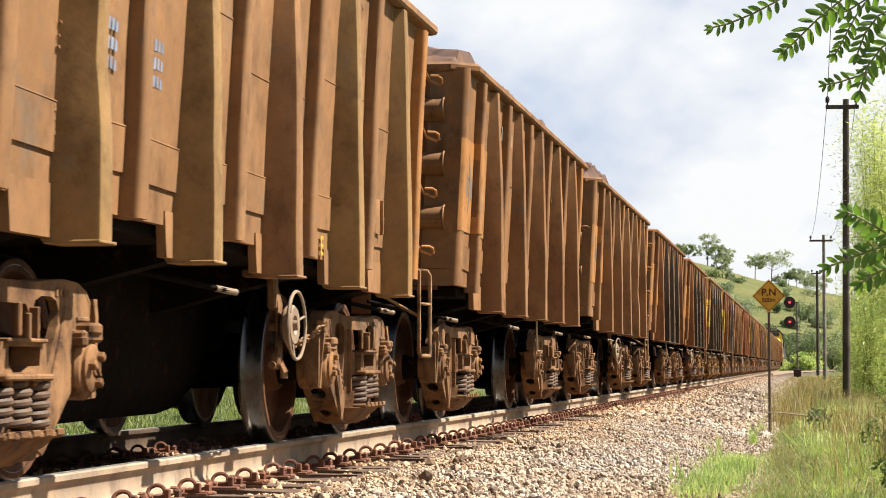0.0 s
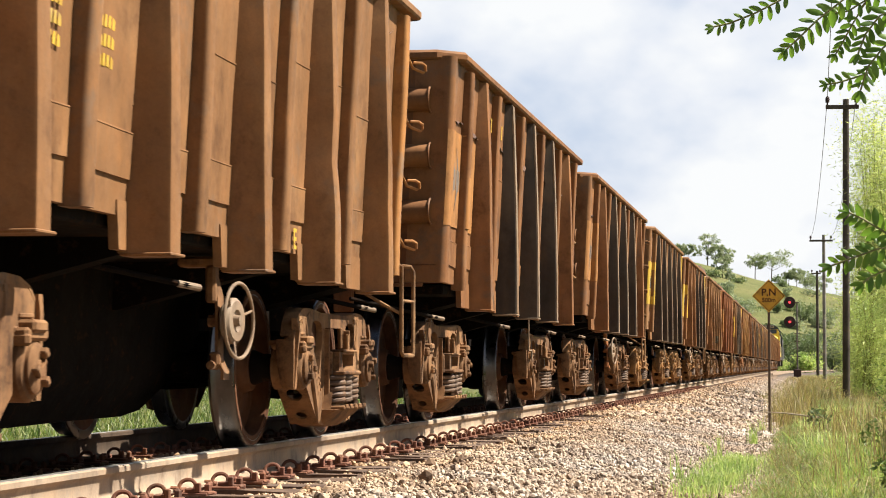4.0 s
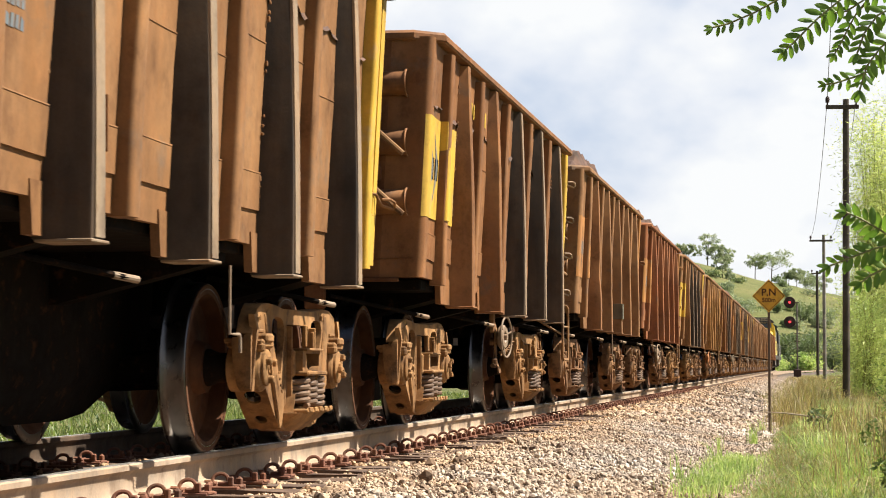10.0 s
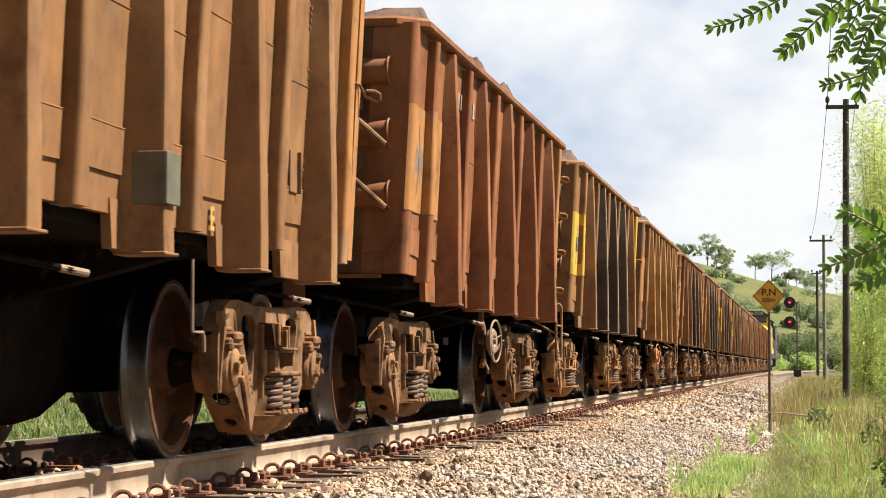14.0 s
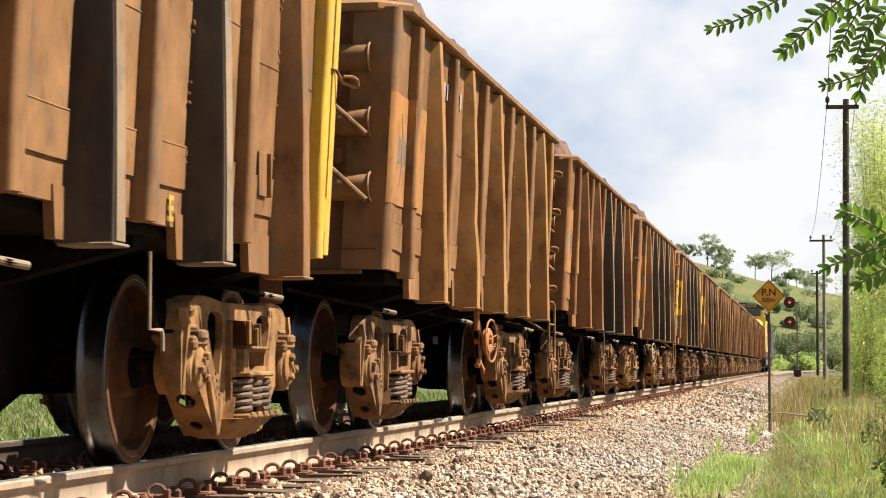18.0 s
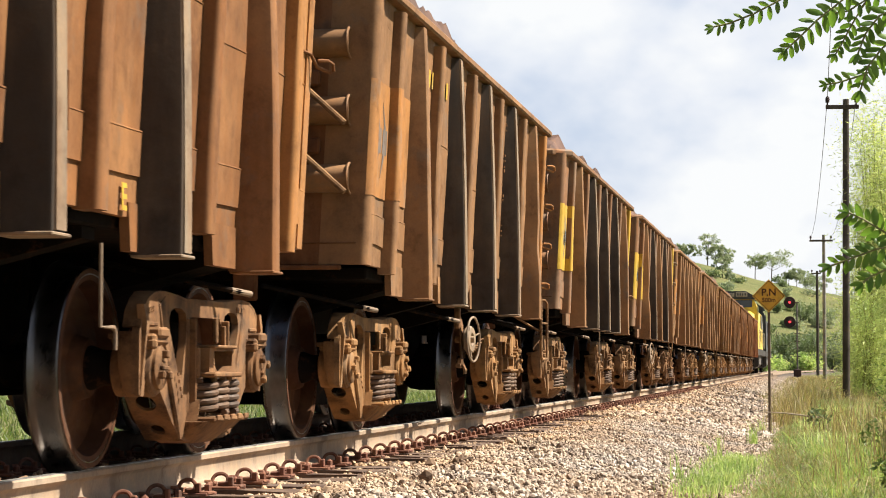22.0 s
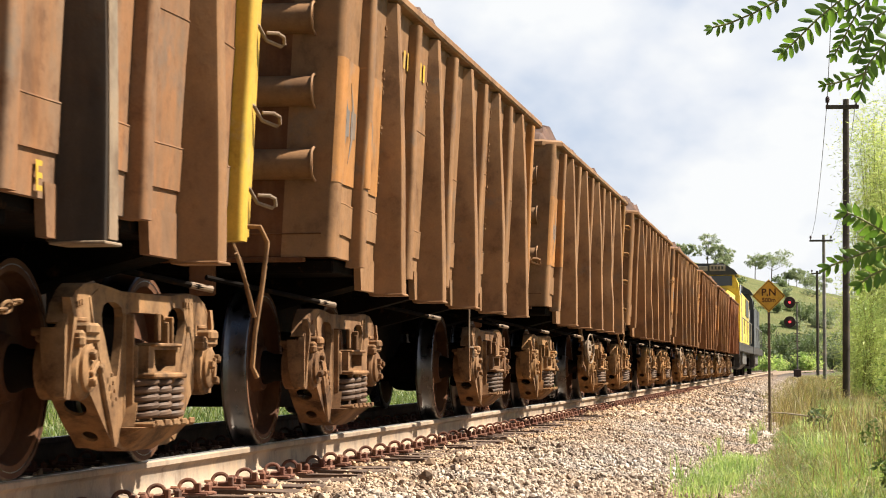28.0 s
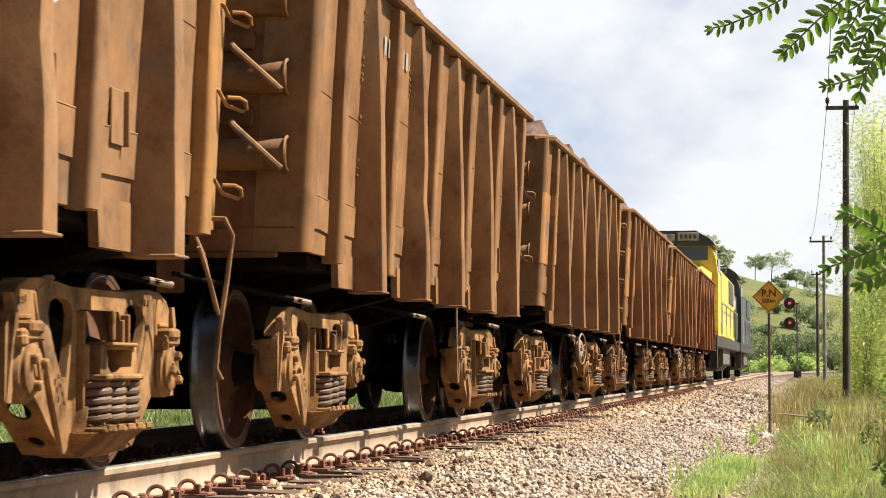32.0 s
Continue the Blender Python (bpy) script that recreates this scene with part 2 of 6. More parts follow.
def part(name, geo, mat, parent=None, label="", at=None, smooth=35):
    """One mesh object under its thing or part; alike shapes of one material share their mesh."""
    key = (id(geo), mat.name)
    if key not in MESHES:
        MESHES[key] = (geo.mesh(name, mat, smooth), geo)
    ob = new(name, MESHES[key][0])
    if parent is not None:
        ob.parent = parent
    if at is not None:
        ob.matrix_basis = at
    return tagged(ob, label)


def thing(name, label, category, group="", at=None, kind=""):
    ob = new(name)
    ob.empty_display_size = 0.2
    if at is not None:
        ob.matrix_basis = at
    return tagged(ob, label, category, group, kind)


LETTERS = {}


def letter_mesh(text, size):
    """Flat lettering of Blender's own font, turned into a mesh once."""
    if (text, size) not in LETTERS:
        cu = bpy.data.curves.new("letters", "FONT")
        cu.body, cu.size, cu.extrude, cu.align_x, cu.align_y = text, size, 0.001, "CENTER", "CENTER"
        cu.offset = size * 0.022
        ob = new("letters", cu)
        LETTERS[text, size] = bpy.data.meshes.new_from_object(ob.evaluated_get(bpy.context.evaluated_depsgraph_get()))
        bpy.data.objects.remove(ob)
        bpy.data.curves.remove(cu)
    return LETTERS[text, size].copy()


for text, size in (("A", 0.22), ("E", 0.15), ("P.N", 0.135), ("500m", 0.082)):
    letter_mesh(text, size)


def lettering(name, text, size, mat, parent, at, label=""):
    me = letter_mesh(text, size)
    me.materials.clear()
    me.materials.append(mat)
    out = new(name, me)
    out.parent = parent
    out.matrix_basis = at
    return tagged(out, label)
ORE = paint("crushed_ore", (0.10, 0.062, 0.05), (0.17, 0.105, 0.085), rough=0.95, amount=0.3)


# ---- the train ----
XC = -4.055           # middle of the track
PITCH_Y = 10.706      # from wagon to wagon
SPEED = 5.519         # metres a second, towards the camera
AXLE_R = 0.4575
HF = 4.50             # from a wagon's middle to its front wall
HR = (4.30, 4.45)     # and to its rear wall, on braked and plain wagons
X_RIB, X_TOP, X_BOT = 1.564, 1.471, 1.378
Z_RIB, Z_PANEL, Z_END, Z_TOP = 0.915, 1.06, 1.09, 2.79
MAIN_Y = [-3.14, -1.57, 0.0, 1.57, 3.14]
SMALL_Y = [-3.92, -2.355, -0.785, 0.785, 2.355, 3.92]
FIRST_Y = 10.888      # middle of the first wagon at the clip's start
rng = random.Random(4)


def wall_x(z):
    """How far out the leaning side wall stands at a height."""
    return X_BOT + (X_TOP - X_BOT) * (z - 1.0) / (Z_TOP - 1.0)


BAY_Y = [-HF] + SMALL_Y + [HR[0]]


def g_panel(i, odd=0):
    """One bay of the leaning side wall: a lapped doubler near its foot, weld beads above."""
    lo = Z_END if i in (0, 6) else Z_PANEL
    y0, y1 = BAY_Y[i] + (0.085 if i == 0 else 0.0), (HR[odd] - 0.085 if i == 6 else BAY_Y[i + 1])
    j = 0.012 * math.sin(i * 2.1)
    prof = [(lo, 0.0), (1.220 + j, -0.002), (1.221 + j, 0.009), (1.400 + j, 0.009), (1.403 + j, 0.0115), (1.409 + j, 0.010), (1.411 + j, 0.0)]
    bead = 1.98 + 0.10 * math.sin(i * 3.7)
    prof += [(1.75, -0.003 * (i % 2)), (bead, 0.0), (bead + 0.002, 0.0035), (bead + 0.007, 0.0035), (bead + 0.009, -0.002), (2.35, -0.004 * (i % 3)), (Z_TOP, 0.0)]
    rows, n = [], 7
    for k in range(n):
        y, u = y0 + (y1 - y0) * k / (n - 1), k / (n - 1)
        belly = 0.010 * math.sin(math.pi * u) * math.sin(i * 1.9 + 0.8)
        sag = 0.006 * math.sin(5 * u + i)
        rows.append([(wall_x(z) + o - belly * math.sin(math.pi * (z - lo) / (Z_TOP - lo)), y, z + (sag if 1.1 < z < 2.7 else 0.0)) for z, o in prof] + [(wall_x(z) - 0.035, y, z) for z, o in reversed(prof)])
    return Geo().loft(rows)


def g_patch(i, z0, z1, y0=None, y1=None):
    """A field of paint on a bay, just proud of its plate."""
    a, b = BAY_Y[i] + 0.012 if y0 is None else y0, BAY_Y[i + 1] - 0.012 if y1 is None else y1
    return Geo().loft([[(wall_x(z) + 0.002, y, z) for z in (z0, z1)] + [(wall_x(z) + 0.0045, y, z) for z in (z1, z0)] for y in (a, b)])


def g_mark(pts):
    """A flat painted shape on the side wall, from corners (along, height)."""
    n = len(pts)
    vs = [(wall_x(z) + 0.0052, y, z) for y, z in pts] + [(wall_x(z) + 0.007, y, z) for y, z in pts]
    fs = [tuple(range(n, 2 * n)), tuple(reversed(range(n)))] + [(i, (i + 1) % n, (i + 1) % n + n, i + n) for i in range(n)]
    return Geo().add(vs, fs)


def g_row(y, z):
    """A row of five worn stencil blocks on the side wall."""
    g = Geo()
    for k in range(5):
        a = y + 0.048 * k
        m = g_mark([(a, z + 0.004 * (k % 2)), (a + 0.036, z), (a + 0.034, z + 0.05 - 0.012 * (k % 3 == 1)), (a + 0.004, z + 0.048)])
        g.add(m.v, m.f)
    return g


def g_main_rib(seed):
    """A deep pressed rib, narrow at the top and deep at the foot, knocked about by unloading."""
    r = random.Random(seed)
    g, rings = Geo(), []
    n = 15
    dent_z, dent = r.uniform(1.0, 1.7), r.choice((0.0, 0.003, 0.006, 0.018)) * (seed >= 0)
    for i in range(n):
        z = Z_RIB + (2.75 - Z_RIB) * i / (n - 1)
        u = i / (n - 1)
        xo = X_RIB - 0.035 * u ** 2 - dent * math.exp(-((z - dent_z) / 0.16) ** 2) + 0.002 * math.sin(9 * u + seed)
        hw = 0.074 - 0.014 * u
        dy = 0.003 * math.sin(5 * u + seed * 1.7) + dent * 0.5 * math.exp(-((z - dent_z - 0.1) / 0.2) ** 2)
        xi = wall_x(z) - 0.02
        c = 0.015
        fl = 0.040
        rings.append([(xi, -hw - fl, z), (xo - c, -hw + dy, z), (xo - c * 0.3, -hw + dy + c * 0.3, z), (xo, -hw + dy + c, z),
                      (xo, hw + dy - c, z), (xo - c * 0.3, hw + dy - c * 0.3, z), (xo - c, hw + dy, z), (xi, hw + fl, z)])
    g.loft(rings)
    return g


def g_rib_foot():
    g = Geo()
    return g.box((X_RIB - 0.10, 0, Z_RIB - 0.004), (0.215, 0.20, 0.014), 0.004)


def g_small_rib(seed, lo=1.05, hi=2.73, off=0.0):
    """A shallow pressed rib with flat flanks and a rounded nose."""
    g, rings = Geo(), []
    n = 11
    for i in range(n):
        z = lo + (hi - lo) * i / (n - 1)
        u = (z - 1.05) / 1.68
        xo = wall_x(z) + 0.080 + off - 0.012 * u + 0.004 * math.sin(7 * u + seed)
        hw = 0.070 + off + 0.004 * math.sin(11 * u + seed * 2.0)
        xi = wall_x(z) - 0.02
        d = 0.004 * math.sin(4 * u + seed)
        prof = [(0.0, -1.04), (0.70, -0.98), (0.86, -0.92), (0.96, -0.76), (1.0, -0.50), (1.0, 0.50), (0.96, 0.76), (0.86, 0.92), (0.70, 0.98), (0.0, 1.10)]
        rings.append([(xi + (xo - xi) * a, hw * b + d, z) for a, b in prof])
    return g.loft(rings)


def g_gusset(w0, w1):
    """The plate beside a rib's foot that ties it to the bolster."""
    g = Geo()
    x = wall_x(1.0)
    return g.plate([[(-w0, 1.12), (w1, 1.12), (w1, Z_RIB + 0.01), (-w0 + 0.03, Z_RIB + 0.01)]], x - 0.03, x + 0.012)


def g_end_wall():
    g = Geo()
    g.box((0, 0, (Z_END + Z_TOP) / 2), (2 * X_BOT - 0.24, 0.03, Z_TOP - Z_END), 0.004)
    return g


def g_end_tube():
    """A half-round stiffener across the end wall, cut off at an angle beside the corner post."""
    g = Geo()
    rings = []
    for x in (-1.28, -1.24, 1.24, 1.28):
        rr = 0.088
        ring = []
        for k in range(13):
            a = math.pi * (k / 12) - math.pi / 2
            cut = 0.02 * math.cos(a) * (1 if x > 0 else -1)
            ring.append((x + cut * (abs(x) > 1.26), -rr * 1.25 * math.cos(a), rr * math.sin(a)))
        rings.append(ring)
    g.loft(rings, closed=True)
    return g


def g_tube_lip():
    g = Geo()
    pts = []
    for k in range(13):
        a = math.pi * (k / 12) - math.pi / 2
        pts.append((0, -0.115 * math.cos(a), 0.095 * math.sin(a)))
    return g.tube(pts, 0.009, 6)


def g_corner_post():
    """The rounded corner of the box, rolled from plate."""
    g, rings = Geo(), []
    for i in range(7):
        z = Z_END + (Z_TOP - Z_END) * i / 6
        x1, r = wall_x(z) + 0.010, 0.055
        ring = [(x1 - 0.30, 0.02, z), (x1 - 0.30, -0.016, z)]
        ring += [(x1 - r + r * math.sin(a), -0.016 + r - r * math.cos(a), z) for a in (0.0, 0.35, 0.8, 1.25, math.pi / 2)]
        ring += [(x1, 0.15, z), (x1 - 0.04, 0.15, z), (x1 - 0.04, 0.06, z)]
        rings.append(ring)
    return g.loft(rings)


def g_corner_field(z0, z1):
    """A field of paint wrapped round the rolled corner."""
    rings = []
    for z in (z0, (z0 + z1) / 2, z1):
        x1, r = wall_x(z) + 0.010, 0.055
        arc = [(math.sin(a), math.cos(a)) for a in (0.45, 0.8, 1.2, math.pi / 2)]
        outer = [(x1 - r + (r + 0.003) * u, -0.016 + r - (r + 0.003) * w, z) for u, w in arc] + [(x1 + 0.003, 0.152, z)]
        rings.append(outer + [(x1 - 0.02, 0.152, z), (x1 - r + (r - 0.02) * arc[0][0], -0.016 + r - (r - 0.02) * arc[0][1], z)])
    return Geo().loft(rings)


def g_top_chord(odd):
    """The heavy rolled rim round the open top, with clipped corners."""
    g = Geo()
    hx, hy, hf, c = 1.545, HR[odd] + 0.05, HF + 0.05, 0.20
    loop = [(hx, -hf + c), (hx, hy - c * 0.2), (hx - c * 0.2, hy), (-hx + c * 0.2, hy), (-hx, hy - c * 0.2), (-hx, -hf + c), (-hx + c, -hf), (hx - c, -hf)]
    prof = [(-0.012, -0.028), (0.0, -0.012), (0.0, 0.024), (-0.02, 0.045), (-0.12, 0.045), (-0.14, 0.02), (-0.14, -0.028)]
    rings = []
    for i, p in enumerate(loop):
        a, b = Vector(loop[i - 1]), Vector(loop[(i + 1) % len(loop)])
        p = Vector(p)
        d1, d2 = (p - a).normalized(), (b - p).normalized()
        n = Vector((d1.y, -d1.x)) + Vector((d2.y, -d2.x))
        n = n / (n.length ** 2 / 2) if n.length else n
        rings.append([(p.x + n.x * q, p.y + n.y * q, Z_TOP + z) for q, z in prof])
    rings.append(rings[0])
    return g.loft(rings, caps=False)


def g_ore(seed):
    """The heaped load: a long uneven mound of crushed ore."""
    r = random.Random(seed)
    nx, ny = 37, 120
    vs, fs = [], []
    peaks = [(-2.75 + r.uniform(-0.3, 0.3), r.uniform(0.30, 0.42), r.uniform(0.9, 1.2)), (-0.1 + r.uniform(-0.5, 0.5), r.uniform(0.26, 0.42), r.uniform(0.9, 1.3)), (2.5 + r.uniform(-0.4, 0.4), r.uniform(0.24, 0.40), r.uniform(0.8, 1.2))]
    for j in range(ny):
        y = -4.4 + 8.6 * j / (ny - 1)
        for i in range(nx):
            x = -1.46 + 2.92 * i / (nx - 1)
            cr = min(1.0, (1.46 - abs(x)) / 0.24)
            en = max(0.0, 1 - (abs(y + 0.1) / 4.35) ** 6)
            h = sum(p[1] * math.exp(-((y - p[0]) / p[2]) ** 2) for p in peaks)
            z = Z_TOP - 0.16 + (0.16 + min(0.68 * h + 0.12, 0.52)) * cr * en
            z += 0.05 * noise.noise((x * 3 + seed, y * 3, 0.3)) + 0.05 * noise.noise((x * 6, y * 6 + seed, 1.3)) + 0.035 * noise.noise((x * 17, y * 17, 2.1))
            vs.append((x, y, z))
    for j in range(ny - 1):
        for i in range(nx - 1):
            a = j * nx + i
            fs.append((a, a + 1, a + nx + 1, a + nx))
    return Geo().add(vs, fs)


def g_floor():
    return Geo().box((0, -0.05, 1.05), (2.66, 8.30, 0.08), 0.01)


def g_centre_sill():
    return Geo().box((0, 0, 0.83), (0.46, 9.2, 0.36), 0.01)


def g_cross_bearer(w):
    return Geo().loft([[(x, -w, 1.01), (x, w, 1.01), (x, w, z), (x, -w, z)] for x, z in ((-1.3, 0.96), (-0.5, 0.76), (0.5, 0.76), (1.3, 0.96))])


def g_air_tank():
    g = Geo()
    g.lathe([(-0.62, 0.0), (-0.6, 0.12), (-0.52, 0.19), (0.52, 0.19), (0.6, 0.12), (0.62, 0.0)], (-0.55, 0.55, 0.68), "y", 16)
    g.lathe([(-0.3, 0.0), (-0.28, 0.14), (0.2, 0.14), (0.3, 0.06), (0.55, 0.03)], (0.5, -0.8, 0.68), "y", 14)
    g.tube([(0.35, -3.0, 0.62), (0.35, 3.0, 0.60)], 0.022, 6)
    g.tube([(-0.3, -2.6, 0.5), (-0.1, 0.0, 0.55), (-0.3, 2.6, 0.5)], 0.025, 6)
    g.box((0.1, 0.0, 0.62), (0.10, 0.9, 0.06), 0.01)
    return g


def g_shade_block():
    """A solid black block added between the trucks, for gear lost in deep shade."""
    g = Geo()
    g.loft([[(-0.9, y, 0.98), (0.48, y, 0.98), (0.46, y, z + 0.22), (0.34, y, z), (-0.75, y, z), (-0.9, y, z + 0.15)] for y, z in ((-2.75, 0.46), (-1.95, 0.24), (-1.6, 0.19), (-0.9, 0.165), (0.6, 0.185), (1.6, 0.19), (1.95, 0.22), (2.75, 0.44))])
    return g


def g_coupler():
    g = Geo()
    g.box((0, 0.0, 0.80), (0.16, 0.9, 0.18), 0.02)
    g.box((0.02, -0.42, 0.80), (0.30, 0.24, 0.30), 0.04)
    g.box((0, 0.35, 0.82), (0.5, 0.10, 0.34), 0.02)
    return g


def g_hose():
    return Geo().tube([(0.38, 0.1, 0.72), (0.40, -0.12, 0.62), (0.36, -0.35, 0.45), (0.25, -0.6, 0.40)], 0.022, 8)


def g_pipe_end():
    """A slanting pipe that sticks out under the body."""
    return Geo().tube([(0.75, -0.72, 0.96), (1.27, -0.02, 0.835), (1.31, 0.05, 0.825)], 0.0145, 8)


def g_pipe_tip():
    return Geo().tube([(1.245, -0.053, 0.8405), (1.318, 0.060, 0.8235)], 0.0162, 10)


def g_lamp_pull():
    """The thin cranked bar that hangs from the sill."""
    return Geo().tube([(0, 0, 0.95), (0, 0.0, 0.62), (0.01, 0.14, 0.62), (0.01, 0.16, 0.60), (0.01, 0.16, 0.53)], 0.009, 6)


def g_grab():
    """A bent grab iron that stands off the corner post."""
    return Geo().tube([(0.005, -0.20, 0.03), (0.02, -0.08, 0.03), (0.03, -0.05, 0.0), (0.045, -0.02, -0.035), (0.10, 0.06, -0.055), (0.115, 0.065, -0.045), (0.115, 0.05, -0.01), (0.10, 0.0, 0.0), (0.05, -0.03, 0.0)], 0.0095, 7)


def g_stirrup():
    """The hanging step: two uprights, a rung, a foot bar and a diagonal stay."""
    g = Geo()
    g.tube([(-0.10, -0.12, 1.135), (0.03, -0.10, 1.135), (0.06, -0.08, 1.11), (0.06, -0.08, 0.56), (0.065, -0.06, 0.535), (0.085, 0.20, 0.535), (0.085, 0.22, 0.56), (0.085, 0.22, 1.09), (0.07, 0.21, 1.12), (-0.08, 0.16, 1.135)], 0.0135, 8)
    g.tube([(0.06, -0.08, 0.89), (0.085, 0.22, 0.89)], 0.011, 6)
    g.tube([(-0.3, -0.3, 1.02), (0.06, -0.06, 0.80)], 0.011, 6)
    return g


def g_bent_step():
    """What is left of a hanging step: a long bent bar and two stays."""
    g = Geo()
    g.tube([(0.0, 0.05, 1.14), (0.10, 0.03, 1.135), (0.135, 0.03, 1.06), (0.115, 0.01, 0.85), (0.085, -0.01, 0.62), (0.075, -0.02, 0.46), (0.095, 0.0, 0.41)], 0.012, 7)
    g.tube([(-0.05, -0.04, 1.12), (0.02, -0.05, 0.97), (0.075, -0.02, 0.72)], 0.010, 7)
    g.tube([(0.03, -0.16, 1.0), (0.06, -0.07, 0.84), (0.085, -0.02, 0.70)], 0.010, 7)
    return g


def g_hand_wheel():
    """A thin rim on three spokes round a broad dished hub."""
    g = Geo()
    ring = [(0.0, 0.183 * math.cos(2 * math.pi * k / 32), 0.183 * math.sin(2 * math.pi * k / 32)) for k in range(33)]
    g.tube(ring, 0.0095, 8, caps=False)
    for k in range(3):
        a = 2 * math.pi * k / 3 + 0.3
        g.tube([(-0.03, 0.05 * math.cos(a), 0.05 * math.sin(a)), (-0.01, 0.13 * math.cos(a), 0.13 * math.sin(a)), (0.0, 0.18 * math.cos(a), 0.18 * math.sin(a))], 0.007, 6)
    g.lathe([(-0.07, 0.0), (-0.07, 0.085), (-0.05, 0.112), (-0.02, 0.112), (-0.008, 0.098), (-0.008, 0.055), (-0.022, 0.045), (-0.022, 0.028), (0.012, 0.026), (0.014, 0.0)], (0, 0, 0), "x", 28)
    return g


def g_wheel_bracket():
    """A bent strap that hangs from the sill and carries the wheel's spindle."""
    g = Geo()
    g.loft([[(x, -0.055, z), (x + 0.014, -0.055, z), (x + 0.014, 0.055, z), (x, 0.055, z)] for x, z in ((-0.10, 0.97), (-0.10, 0.90), (-0.075, 0.80), (-0.075, 0.50), (-0.045, 0.44), (-0.045, 0.40))])
    g.box((-0.15, 0.0, 0.97), (0.22, 0.16, 0.05), 0.012)
    g.box((-0.09, -0.07, 0.86), (0.05, 0.05, 0.18), 0.012)
    g.tube([(-0.12, 0.0, 0.685), (0.0, 0.0, 0.685)], 0.03, 10)
    g.box((-0.07, -0.06, 0.50), (0.05, 0.06, 0.07), 0.012)
    g.tube([(-0.08, -0.12, 0.47), (-0.08, 0.02, 0.47)], 0.022, 8)
    return g


def g_chain():
    """Brake chain of oval links, nearly level, running back to the truck."""
    g = Geo()
    n = 12
    for i in range(n):
        u = i / (n - 1)
        y, z, x = 0.06 + 0.86 * u, 0.575 + 0.075 * u + 0.10 * (u - 0.35) ** 2, -0.05 - 0.02 * u
        pts = []
        for k in range(13):
            a = 2 * math.pi * k / 12
            e, w = 0.050 * math.cos(a), 0.021 * math.sin(a)
            pts.append((x + (w if i % 2 else w * 0.4), y + e, z + (w * 0.4 if i % 2 else w)))
        g.tube(pts, 0.0068, 6, caps=False)
    return g


# trucks
WB = 0.917


FRAME_OUT = 0.06


def strip_plate(g, a, b, x0, x1, thick, holes):
    """A flat strip between two points (along, height), from x0 to x1 deep, pierced by oval holes (share of the length, half length, half depth)."""
    (ya, za), (yb, zb) = a, b
    ln = math.hypot(yb - ya, zb - za)
    u, n = ((yb - ya) / ln, (zb - za) / ln), (-(zb - za) / ln, (yb - ya) / ln)
    loops = [[(0, x0), (ln, x0), (ln, x1), (0, x1)]]
    for c, hl, hd in holes:
        loops.append([(c * ln + hl * math.cos(t), (x0 + x1) / 2 + hd * math.sin(t)) for t in np.linspace(0, 2 * math.pi, 15)[:-1]])
    flat = Geo().plate(loops, 0.0, thick, "z")
    g.add([(x, ya + u[0] * d + n[0] * h, za + u[1] * d + n[1] * h) for d, x, h in flat.v], flat.f)


def smooth_bump(y):
    """Rises from the frame's middle to its ends."""
    u = min(max((y - 0.5) / 0.5, 0.0), 1.0)
    return u * u * (3 - 2 * u)


